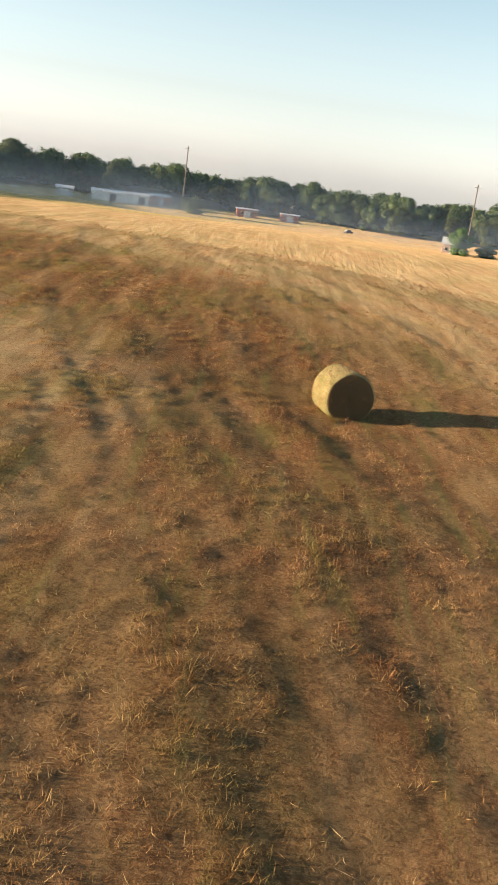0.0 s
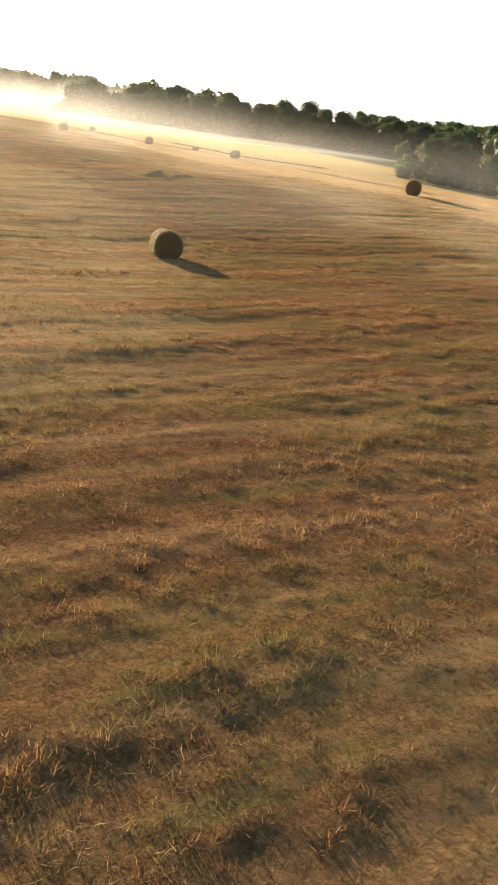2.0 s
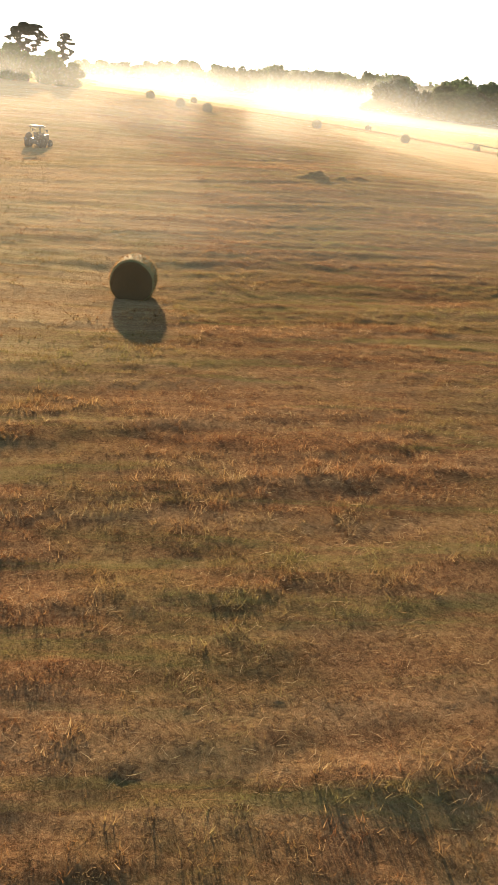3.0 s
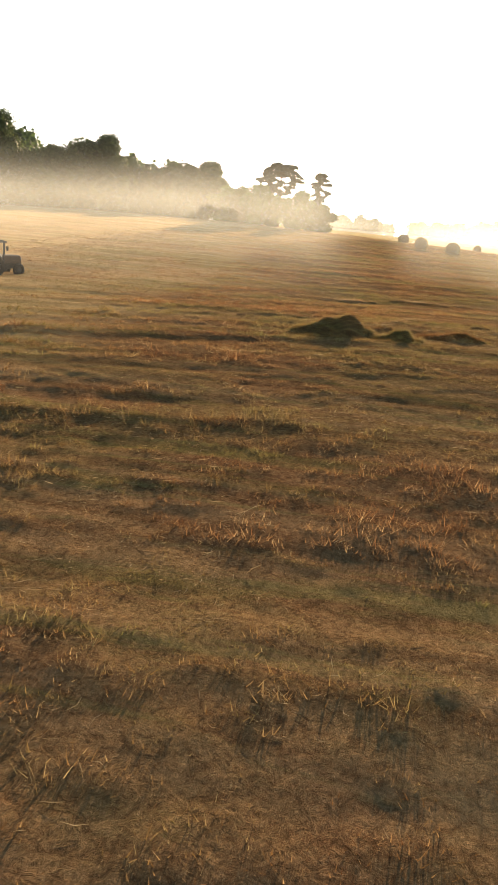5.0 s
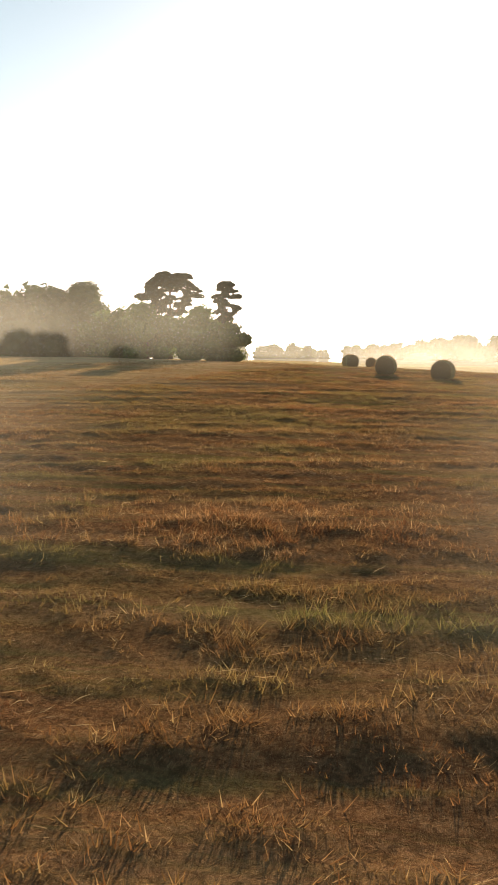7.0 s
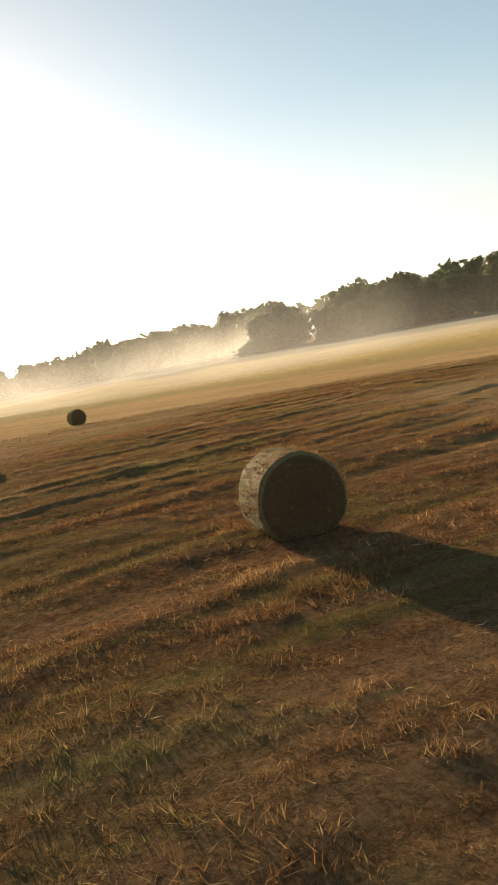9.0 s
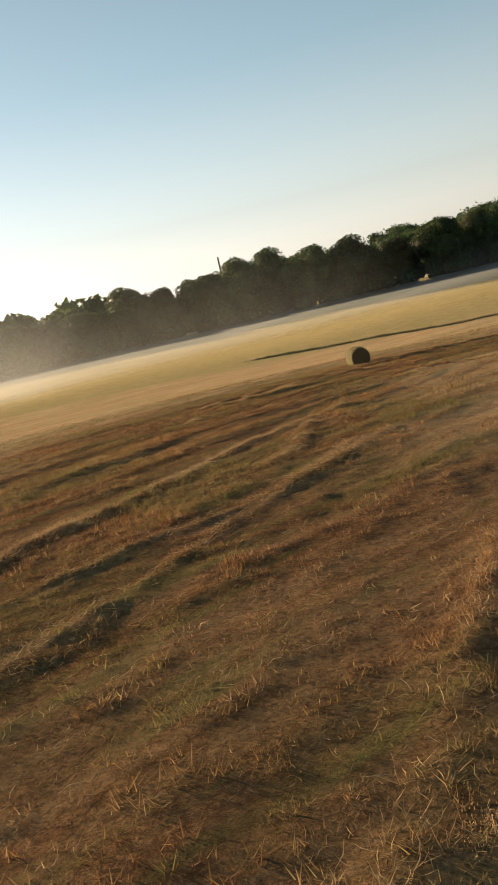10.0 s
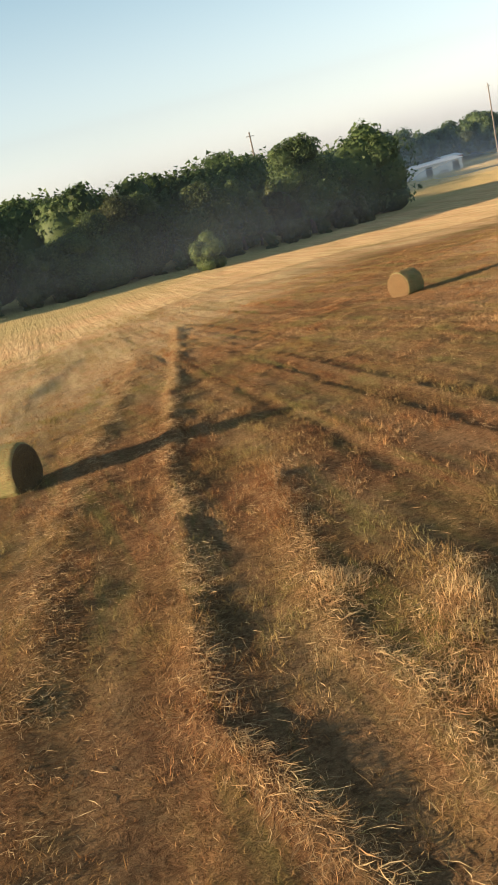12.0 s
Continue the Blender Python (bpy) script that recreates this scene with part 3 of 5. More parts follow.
# ridges of raked hay and tracks in the mat: line, half width, height
WINDROWS = [
    ([(-203.2, 146), (-205.4, 132), (-208.0, 117), (-209.1, 110), (-209.8, 106), (-210.0, 103), (-210.3, 100.5), (-210.8, 97.5), (-211.0, 95.5), (-210.7, 94.3), (-210.4, 92.5)], 0.20, 0.17),
    ([(-207.4, 132), (-209.8, 118.3), (-211.4, 109.1), (-212.5, 101), (-213.0, 94)], 0.35, 0.09),
    ([(-208.4, 103), (-208.9, 99.5), (-209.25, 97.5), (-209.4, 96.1), (-209.2, 95.3), (-209.2, 94.5), (-209.3, 93.0)], 0.24, 0.16),
    ([(-207.6, 96.9), (-208.2, 96.2), (-208.7, 95.2), (-208.6, 94.3)], 0.45, 0.15),
    ([(-190.6, 69.0), (-191.4, 70.8), (-191.7, 72.0), (-192.1, 73.4), (-192.5, 74.8), (-193.3, 76.8), (-194.4, 79.6), (-195.4, 83.3), (-196.2, 86.5)], 0.26, 0.17),
    ([(-195.4, 83.3), (-194.2, 82.2), (-193.0, 80.8), (-191.6, 78.6), (-190.6, 76.6)], 0.3, 0.12),
    ([(-175.6, 60.6), (-176.3, 62.9), (-177.6, 66.9), (-179.4, 72.1), (-182.4, 79.5), (-185.5, 86.0)], 0.2, 0.15),
    ([(-177.7, 61.8), (-178.3, 63.7), (-179.8, 67.2), (-181.6, 71.2)], 0.24, 0.13),
    ([(-187.8, 67.0), (-187.9, 69.5), (-187.8, 72.5), (-188.2, 75.5), (-189.6, 80.0)], 0.22, 0.12),
    ([(-184.5, 64.5), (-185.9, 69.0), (-187.4, 73.0), (-189.9, 79.0)], 0.22, 0.08),
    ([(-172.4, 60.0), (-173.6, 64.0), (-175.4, 70.0), (-178.6, 79.0)], 0.25, 0.10),
    ([(-68.4, 68.2), (-69.4, 68.35), (-70.7, 68.5), (-72.2, 68.8), (-74.4, 69.2), (-76.2, 69.6)], 0.2, 0.13),
    ([(-84.6, 64.6), (-85.5, 65.9), (-85.7, 66.8)], 0.35, 0.16),
    ([(-87.2, 67.6), (-87.6, 68.4), (-87.9, 69.4), (-88.3, 71.0)], 0.3, 0.15),
]


def windrow_height(x, y):
    """Height of the raked ridges at x, y."""
    out = np.zeros_like(x)
    for k, (pts, half, h) in enumerate(WINDROWS):
        p = np.array(pts, float)
        near = np.where((x > p[:, 0].min() - 2) & (x < p[:, 0].max() + 2) & (y > p[:, 1].min() - 2) & (y < p[:, 1].max() + 2))[0]
        if not len(near):
            continue
        qx, qy = x[near], y[near]
        best = np.full(len(near), 1e9)
        for (ax, ay), (bx, by) in zip(p[:-1], p[1:]):
            ux, uy = bx - ax, by - ay
            q = np.clip(((qx - ax) * ux + (qy - ay) * uy) / (ux * ux + uy * uy), 0, 1)
            best = np.minimum(best, np.hypot(qx - ax - q * ux, qy - ay - q * uy))
        rough = np.clip(1 + 0.8 * fbm(qx, qy, 1.0, 2, 40 + k), 0.1, 2)
        out[near] = np.maximum(out[near], h * rough * np.exp(-((best / (half * (1 + 0.3 * fbm(qx, qy, 0.8, 1, 60 + k)))) ** 2)))
    return out


def lying(px, py, pz, length, width, rng, heading, spread):
    """Bent straws that lie on the ground, headed about one way (radians from +x), two faces each."""
    n = len(px)
    a = heading + rng.normal(0, spread, n)
    rise = rng.normal(0.06, 0.16, n)
    d = np.stack([np.cos(a) * np.cos(rise), np.sin(a) * np.cos(rise), np.sin(rise)], 1)
    bend = np.stack([-np.sin(a), np.cos(a), rng.uniform(-0.5, 0.9, n)], 1) * (length * rng.uniform(-0.16, 0.16, n))[:, None]
    s = np.stack([-np.sin(a), np.cos(a), rng.normal(0, 0.5, n)], 1) * width[:, None]
    p = np.stack([px, py, pz], 1)
    m = p + d * (length * 0.5)[:, None] + bend
    e = p + d * length[:, None]
    v = np.stack([p, m - s, m + s, e], 1).reshape(-1, 3)
    i = 4 * np.arange(n)[:, None]
    return v, np.concatenate([i + [0, 1, 2], i + [1, 3, 2]])


def turf_height(x, y):
    """Height of the matted cut hay over the ground: mower ridges, raked windrows, lumps and tufts."""
    across = row_place(x, y) + 0.35 * fbm(x, y, 0.25, 1, 33)
    ridges = fbm(across, y * 0.13, 0.95, 2, 27)
    lumps = fbm(x, y, 1.7, 2, 26)
    tufts = fbm(x, y, 3.1, 2, 41)
    turn = smooth01((-198.0 - x) / 10.0) * smooth01((y - 84.0) / 8.0)
    ridges = ridges * (1 - 2.6 * turn * (1 - turn)) * (1 - 0.35 * turn)
    calm = 0.45 + 0.55 * smooth01(0.5 + 0.9 * fbm(x, y, 0.14, 2, 24))
    return 0.10 + 0.046 * ridges + (0.012 * lumps + 0.042 * np.maximum(tufts, -0.25)) * calm + 0.5 * windrow_height(x, y)


def off_line(x, y, sp):
    """Distance from a line of points."""
    best = np.full(len(x), 1e9)
    for (ax, ay), (bx, by) in zip(sp[:-1], sp[1:]):
        ux, uy = bx - ax, by - ay
        q = np.clip(((x - ax) * ux + (y - ay) * uy) / (ux * ux + uy * uy), 0, 1)
        best = np.minimum(best, np.hypot(x - ax - q * ux, y - ay - q * uy))
    return best


def mat_edge(x, y, sp):
    """One over the hay mat, falling to nothing past its border."""
    return smooth01((MAT_HALF - off_line(x, y, sp)) / 14.0)


def turf(spine):
    """The mat of cut hay along a stretch of the field: fine lumps along its middle, coarser ones to the sides."""
    sp = np.array(spine, float)
    tile = 3.0
    tx, ty = np.meshgrid(np.arange(X0, X1, tile), np.arange(Y0 - 30, Y1 + 30, tile))
    tx, ty = tx.ravel(), ty.ravel()
    d = off_line(tx + tile / 2, ty + tile / 2, sp)
    for near, far, n in ((-1.0, 7.5, 25), (7.5, 18.0, 13), (18.0, MAT_HALF + 2, 6)):
        sel = (d >= near) & (d < far)
        i0, j0 = np.round((tx[sel] - X0) / tile).astype(int) * n, np.round((ty[sel] - Y0 + 30) / tile).astype(int) * n
        a, b = np.meshgrid(np.arange(n), np.arange(n))
        i, j = (i0[:, None] + a.ravel()).ravel(), (j0[:, None] + b.ravel()).ravel()
        keys = np.stack([i * 100000 + j, (i + 1) * 100000 + j, (i + 1) * 100000 + j + 1, i * 100000 + j + 1], 1)
        uniq, f = np.unique(keys, return_inverse=True)
        x, y = X0 + (uniq // 100000) * tile / n, Y0 - 30 + (uniq % 100000) * tile / n
        edge = mat_edge(x, y, sp)
        z = land(x, y) + turf_height(x, y) * edge - 0.09 * (1 - edge)
        # amount: how strongly the painted shade darkens the mat, most along its middle
        ob = mesh_np("hay_mat", np.stack([x, y, z], 1), f.reshape(-1, 4), SHADED_THATCH, smooth=True, attr=smooth01((13.5 + 4 * fbm(x, y, 0.12, 3, 35) - off_line(x, y, sp)) / 11.0))
        tagged(ob, "matted red-brown stubble and cut hay covering the field", "stubble", kind="stuff")


def scatter_stubble(name, spine, near, far, count, seed, size, thick, k):
    """Tufts of cut stubble along a stretch of the field, from near to far off its middle line."""
    rng = np.random.RandomState(seed)
    sp = np.array(spine, float)
    seg = np.linalg.norm(np.diff(sp, axis=0), axis=1)
    cum = np.r_[0, np.cumsum(seg)]
    d = rng.uniform(0, cum[-1], count)
    off = (near + (far - near) * rng.uniform(0, 1, count) ** 1.3) * rng.choice([-1.0, 1.0], count)
    cx, cy = np.interp(d, cum, sp[:, 0]), np.interp(d, cum, sp[:, 1])
    ahead = np.minimum(d + 3.0, cum[-1])
    back = np.maximum(d - 3.0, 0.0)
    tx, ty = np.interp(ahead, cum, sp[:, 0]) - np.interp(back, cum, sp[:, 0]), np.interp(ahead, cum, sp[:, 1]) - np.interp(back, cum, sp[:, 1])
    tl = np.hypot(tx, ty)
    x, y = cx - ty / tl * off, cy + tx / tl * off
    tufted = 1.2 * fbm(x, y, 3.1, 2, 41) + 0.25 * fbm(row_place(x, y), y * 0.13, 0.95, 2, 27) + rng.normal(0, 0.12, count) > -0.04
    x, y = x[tufted], y[tufted]
    tall = size * rng.uniform(0.55, 1.25, len(x)) * np.clip(1 + 0.7 * fbm(x, y, 0.8, 2, 28) + 0.9 * fbm(row_place(x, y), y * 0.13, 0.95, 2, 27), 0.35, 1.9)
    spread = 0.36 * size
    rx, ry = rng.normal(0, spread, len(x) * k), rng.normal(0, spread, len(x) * k)
    # each tuft leans its own way, with the blades splayed out from its middle
    lx, ly = np.repeat(rng.normal(0, 0.5, len(x)), k), np.repeat(rng.normal(0, 0.5, len(x)), k)
    x, y, tall = np.repeat(x, k) + rx, np.repeat(y, k) + ry, np.repeat(tall, k)
    n = len(x)
    d3 = np.stack([1.4 * lx + rx / spread * 0.45 + rng.normal(0, 0.4, n), 1.4 * ly + ry / spread * 0.45 + rng.normal(0, 0.4, n), np.ones(n)], 1)
    flat = rng.uniform(size=n) < 0.25
    d3[flat, 2] = rng.uniform(0.1, 0.4, flat.sum())
    d3 /= np.linalg.norm(d3, axis=1)[:, None]
    t = rng.uniform(0, 2 * math.pi, n)
    s = np.stack([np.cos(t), np.sin(t), 0 * t], 1) * (thick * rng.uniform(0.6, 1.5, n))[:, None]
    p = np.stack([x, y, land(x, y) + turf_height(x, y) * mat_edge(x, y, sp) - 0.015], 1)
    v = np.stack([p - s, p + s, p + d3 * (tall * rng.uniform(0.6, 1.2, n))[:, None]], 1).reshape(-1, 3)
    ob = mesh_np(name, v, np.arange(3 * n).reshape(-1, 3), BLADE)
    return tagged(ob, "cut straw stubble and loose hay blades on the field", "stubble", kind="stuff")


def loose_straw(spine, spread, count, seed):
    """Long pale straws lying on the stubble."""
    rng = np.random.RandomState(seed)
    sp = np.array(spine, float)
    cum = np.r_[0, np.cumsum(np.linalg.norm(np.diff(sp, axis=0), axis=1))]
    d = rng.uniform(0, cum[-1], count)
    x = np.interp(d, cum, sp[:, 0]) + rng.uniform(-spread, spread, count)
    y = np.interp(d, cum, sp[:, 1]) + rng.uniform(-spread, spread, count)
    bunch = fbm(x, y, 0.7, 2, 29) + rng.uniform(-0.25, 0.25, count) > 0.08
    x, y = x[bunch], y[bunch]
    n = len(x)
    v, f = lying(x, y, land(x, y) + turf_height(x, y) * mat_edge(x, y, sp) + rng.uniform(0.0, 0.05, n), rng.uniform(0.08, 0.27, n), rng.uniform(0.0018, 0.0035, n), rng, 1.9, 0.8)
    ob = mesh_np("loose_straw", v, f, PALE)
    return tagged(ob, "loose pale straws lying on the stubble", "straw", kind="stuff")


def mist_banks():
    """Upright translucent sheets standing in for mist and haze, thick at the foot and thinning upwards."""
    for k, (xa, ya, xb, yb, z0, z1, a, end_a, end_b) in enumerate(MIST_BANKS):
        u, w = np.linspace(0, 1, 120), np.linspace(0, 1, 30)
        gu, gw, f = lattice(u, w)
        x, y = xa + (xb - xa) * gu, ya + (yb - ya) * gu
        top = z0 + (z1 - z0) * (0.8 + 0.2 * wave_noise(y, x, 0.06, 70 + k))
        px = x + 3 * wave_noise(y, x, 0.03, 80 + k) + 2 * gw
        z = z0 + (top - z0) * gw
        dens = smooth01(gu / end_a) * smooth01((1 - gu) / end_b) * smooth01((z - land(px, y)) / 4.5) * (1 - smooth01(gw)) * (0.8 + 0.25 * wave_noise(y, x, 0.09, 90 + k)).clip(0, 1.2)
        # northern sheets tinted bluer, as if shaded and lit by the sky alone
        ob = mesh_np("mist", np.stack([px, y, z], 1), f, mist_material("mist_sheet", a, 0.03, (0.46, 0.60, 0.82) if ya > 180 else (0.68, 0.72, 0.74)), smooth=True, attr=dens)
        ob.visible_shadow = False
        tagged(ob, "upright translucent sheet standing in for pale mist and haze", "mist", "layers of mist", kind="stuff")


# ---- bales ----
WRAP = hay_material("bale_side", (0.15, 0.122, 0.055), (0.30, 0.245, 0.112), (0.46, 0.385, 0.19), 0.5, (1.0, 7.0, 7.0))
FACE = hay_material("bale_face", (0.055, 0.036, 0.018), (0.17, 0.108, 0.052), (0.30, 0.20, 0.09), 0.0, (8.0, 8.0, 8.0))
PALE = blade_material("pale_straw", True)
HAY = hay_material("loose_hay", (0.07, 0.04, 0.018), (0.18, 0.11, 0.048), (0.36, 0.245, 0.115), 0.0, (6.0, 6.0, 6.0))


def bale_shape(rng, r=0.67, ln=1.15):
    """Side and end faces of one round bale lying along x, resting on z = 0."""
    seg, rings = 72, 18
    ph = rng.uniform(0, 6.28, 6)
    side = []
    for i in range(rings + 1):
        u = i / rings * 2 - 1
        edge = 1 - 0.07 * max(0, (abs(u) - 0.86) / 0.14) ** 2
        for k in range(seg):
            t = 2 * math.pi * k / seg
            rr = r * edge * (1 + 0.012 * math.sin(3 * t + ph[0]) + 0.008 * math.sin(7 * t + 4 * u + ph[1]) + 0.006 * math.sin(38 * u + 2 * math.sin(t + ph[2])) + rng.normal(0, 0.004))
            z = r + rr * math.sin(t)
            side.append((u * ln / 2 * (1 + 0.01 * math.sin(5 * t + ph[3])), rr * math.cos(t) * (1.03 if z < 0.4 else 1.0), max(z, 0.05 + 0.1 * z) - 0.05))
    sf = [(i * seg + k, i * seg + (k + 1) % seg, (i + 1) * seg + (k + 1) % seg, (i + 1) * seg + k) for i in range(rings) for k in range(seg)]
    ends = []
    for sgn, base in ((-1, 0), (1, rings * seg)):
        vs = [side[base + k] for k in range(seg)]
        fs = []
        cy, cz = 0.0, r - 0.03
        m = 11
        for j in range(1, m):
            w = 1 - j / m
            for k in range(seg):
                x0, y0, z0 = side[base + k]
                spiral = 0.018 * math.sin(2 * math.pi * (j * 0.55 + k / seg) + ph[4]) + rng.normal(0, 0.006)
                vs.append((sgn * (ln / 2 + 0.02 + 0.03 * (1 - w) + spiral), cy + (y0 - cy) * w, cz + (z0 - cz) * w))
            for k in range(seg):
                k2 = (k + 1) % seg
                q = ((j - 1) * seg + k, (j - 1) * seg + k2, j * seg + k2, j * seg + k)
                fs.append(q if sgn > 0 else q[::-1])
        vs.append((sgn * (ln / 2 + 0.03), cy, cz))
        c = len(vs) - 1
        for k in range(seg):
            q = ((m - 1) * seg + k, (m - 1) * seg + (k + 1) % seg, c)
            fs.append(q if sgn > 0 else q[::-1])
        ends.append((vs, fs))
    return (side, sf), ends


def bale_fuzz(rng, r=0.67, ln=1.15, n=2600):
    """Loose ends of straw that stick out of a bale."""
    t = rng.uniform(0, 2 * math.pi, n)
    u = rng.uniform(-1, 1, n) * ln / 2
    onface = rng.uniform(size=n) < 0.1
    rad = np.where(onface, r * np.sqrt(rng.uniform(size=n)), r)
    x = np.where(onface, np.sign(u) * (ln / 2 + 0.03), u)
    p = np.stack([x, rad * np.cos(t), np.maximum(r - 0.04 + rad * np.sin(t), 0.02)], 1)
    nrm = np.where(onface[:, None], np.stack([np.sign(u), 0 * u, 0 * u], 1), np.stack([0 * u, np.cos(t), np.sin(t)], 1))
    d = nrm * 0.35 + rng.normal(0, 0.6, (n, 3))
    d /= np.linalg.norm(d, axis=1)[:, None]
    s = np.cross(d, rng.normal(0, 1, (n, 3)))
    s /= np.linalg.norm(s, axis=1)[:, None]
    l = rng.uniform(0.03, 0.13, n)[:, None]
    v = np.stack([p - s * 0.005, p + s * 0.005, p + d * l], 1).reshape(-1, 3)
    v[:, 2] = np.maximum(v[:, 2], -0.02)
    return v, np.arange(3 * n).reshape(-1, 3)


def build_bale(seed):
    rng = np.random.RandomState(seed)
    ob = empty("hay_bale", Matrix(), "round bale of dry hay lying on the mown field", "hay bale", "round bales on the field")
    (sv, sf), ends = bale_shape(rng)
    part("side", sv, sf, WRAP, ob, "yellow-green net-wrapped side", smooth=True)
    for vs, fs in ends:
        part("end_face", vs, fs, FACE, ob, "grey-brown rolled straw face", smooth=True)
    v, f = bale_fuzz(rng)
    tagged(mesh_np("loose_straw", v, f, BLADE, ob), kind="stuff")
    return ob


def put_bales():
    protos = [build_bale(s) for s in (1, 2, 3)]
    for i, (x, y, turn, label) in enumerate(BALES):
        sl = land1(x, y)
        m = pose(x, y, sl - 0.02, 0, 0, turn) @ Matrix.Scale(BALE_SIZE.get(i, 1.04), 4)
        if i < 3:
            ob = protos[i]
            ob.matrix_world = m
        else:
            ob = copy_thing(protos[i % 3], m @ Matrix.Scale(1 / BALE_SIZE.get(i % 3, 1.04), 4))
        tagged(ob, label)


# ---- loose heaps ----
def heap(x, y, w, d, h, turn, seed, label, name="hay_heap"):
    """A heap of loose hay: overlapping slumped lumps, with straw sticking out."""
    rng = np.random.RandomState(seed)
    n = 44
    u = np.linspace(-1.25, 1.25, n)
    gx, gy = np.meshgrid(u, u)
    z = np.zeros_like(gx)
    z = 0.34 * np.exp(-((gx / 0.85) ** 2 + (gy / 0.9) ** 2) * 1.6)
    lumps = [(0.26, 0.0, 0.42, 1.0), (-0.02, 0.1, 0.4, 0.86), (-0.45, 0.1, 0.5, 0.5), (0.62, -0.1, 0.36, 0.45), (0.1, -0.45, 0.5, 0.42)]
    lumps += [(rng.normal(0, 0.35), rng.normal(0, 0.3), rng.uniform(0.15, 0.3), rng.uniform(0.3, 0.7)) for _ in range(8)]
    for cx, cy, cr, top in lumps:
        q = 1 - ((gx - cx) ** 2 + (gy - cy) ** 2) / cr**2
        z = np.maximum(z, np.sqrt(np.clip(q, 0, 1)) * top)
    z = np.where(np.hypot(gx, gy) > 1.2, 0, z)
    for _ in range(2):
        z = (z + np.roll(z, 1, 0) + np.roll(z, -1, 0) + np.roll(z, 1, 1) + np.roll(z, -1, 1)) / 5
    z += (0.07 * wave_noise(gx, gy, 8, seed) + 0.11 * fbm(gx, gy, 5.0, 3, seed)) * (z > 0.05)
    ca, sa = math.cos(radians(turn)), math.sin(radians(turn))
    lx, ly = gx.ravel() * w / 2, gy.ravel() * d / 2
    wx, wy = x + lx * ca - ly * sa, y + lx * sa + ly * ca
    base = land1(x, y)
    vz = np.where(z.ravel() > 0.03, z.ravel() * h, -0.08) + land(wx, wy) - base
    i = np.arange(n * n).reshape(n, n)
    f = np.stack([i[:-1, :-1], i[:-1, 1:], i[1:, 1:], i[1:, :-1]], -1).reshape(-1, 4)
    ob = empty(name, pose(x, y, base, 0, 0, 0), label, "hay heap", "loose hay on the field")
    mesh_np("hay", np.stack([wx - x, wy - y, vz], 1), f, HAY, ob, smooth=True)
    k = int(30000 * min(1.0, w / 3))
    pick = rng.choice(np.where(z.ravel() > 0.05)[0], k)
    bx, by, bz = (wx - x)[pick] + rng.normal(0, w / n / 2, k), (wy - y)[pick] + rng.normal(0, d / n / 2, k), vz[pick]
    v, bf = blades(bx, by, bz - 0.02, rng.uniform(0.06, 0.2, k), np.full(k, 0.004), 1.3, rng, 0.7)
    tagged(mesh_np("loose_straw", v, bf, BLADE, ob), kind="stuff")
    return ob


def straw_clump(x, y, w, d, h, turn, seed, label):
    """A standing tuft of straw that the mower left."""
    rng = np.random.RandomState(seed)
    n = int(900 + 1300 * w)
    lx, ly = rng.normal(0, w / 3.2, n), rng.normal(0, d / 3.2, n)
    lx = lx + 0.3 * w * np.sin(ly * 3 + seed)
    ca, sa = math.cos(radians(turn)), math.sin(radians(turn))
    wx, wy = lx * ca - ly * sa, lx * sa + ly * ca
    base = land1(x, y)
    top = np.exp(-((lx / w) ** 2 + (ly / d) ** 2) * 2.2) * (0.75 + 0.5 * fbm(wx + x, wy + y, 2.5, 2, seed))
    z = land(wx + x, wy + y) - base + turf_height(wx + x, wy + y) + (0.35 * h * rng.uniform(0, 1, n) - 0.02) * top
    v, f = blades(wx, wy, z - 0.02, 0.6 * h * rng.uniform(0.4, 1.1, n) * top, np.full(n, 0.005), 0.95, rng, 0.5)
    ob = mesh_np("straw_clump", v, f, PALE)
    ob.location = (x, y, base)
    return tagged(ob, label, "straw", "uncut straw clumps on the field", "stuff")


def straw_row(points, width, h, seed, label, thick):
    """Pale straw lying raked along a ridge, with short stems standing up in it."""
    rng = np.random.RandomState(seed)
    p = np.array(points, float)
    cum = np.r_[0, np.cumsum(np.linalg.norm(np.diff(p, axis=0), axis=1))]
    n = int(1800 * thick * cum[-1] * max(width, 0.25))
    d = rng.uniform(0, cum[-1], n)
    x0, y0 = p[0]
    x = np.interp(d, cum, p[:, 0]) + rng.normal(0, width * 0.8, n)
    y = np.interp(d, cum, p[:, 1]) + rng.normal(0, width * 0.8, n)
    keep = fbm(x, y, 1.1, 2, seed) + rng.uniform(-0.3, 0.5, n) > -0.02
    x, y = x[keep], y[keep]
    n = len(x)
    base = land1(x0, y0)
    way = math.atan2(p[-1, 1] - p[0, 1], p[-1, 0] - p[0, 0])
    z = land(x, y) - base + turf_height(x, y)
    v, f = lying(x - x0, y - y0, z + rng.uniform(-0.01, 0.05, n), rng.uniform(0.1, 0.3, n), rng.uniform(0.002, 0.004, n), rng, way + 0.4, 0.9)
    up = rng.uniform(size=n) < 0.5
    v2, f2 = blades(x[up] - x0, y[up] - y0, z[up] - 0.02, h * rng.uniform(0.5, 1.4, up.sum()), np.full(up.sum(), 0.0035), 0.7, rng, 0.1)
    ob = mesh_np("straw_row", np.concatenate([v, v2]), np.concatenate([f, f2 + len(v)]), PALE)
    ob.location = (x0, y0, base)
    return tagged(ob, label, "straw", "raked straw rows on the field", "stuff")


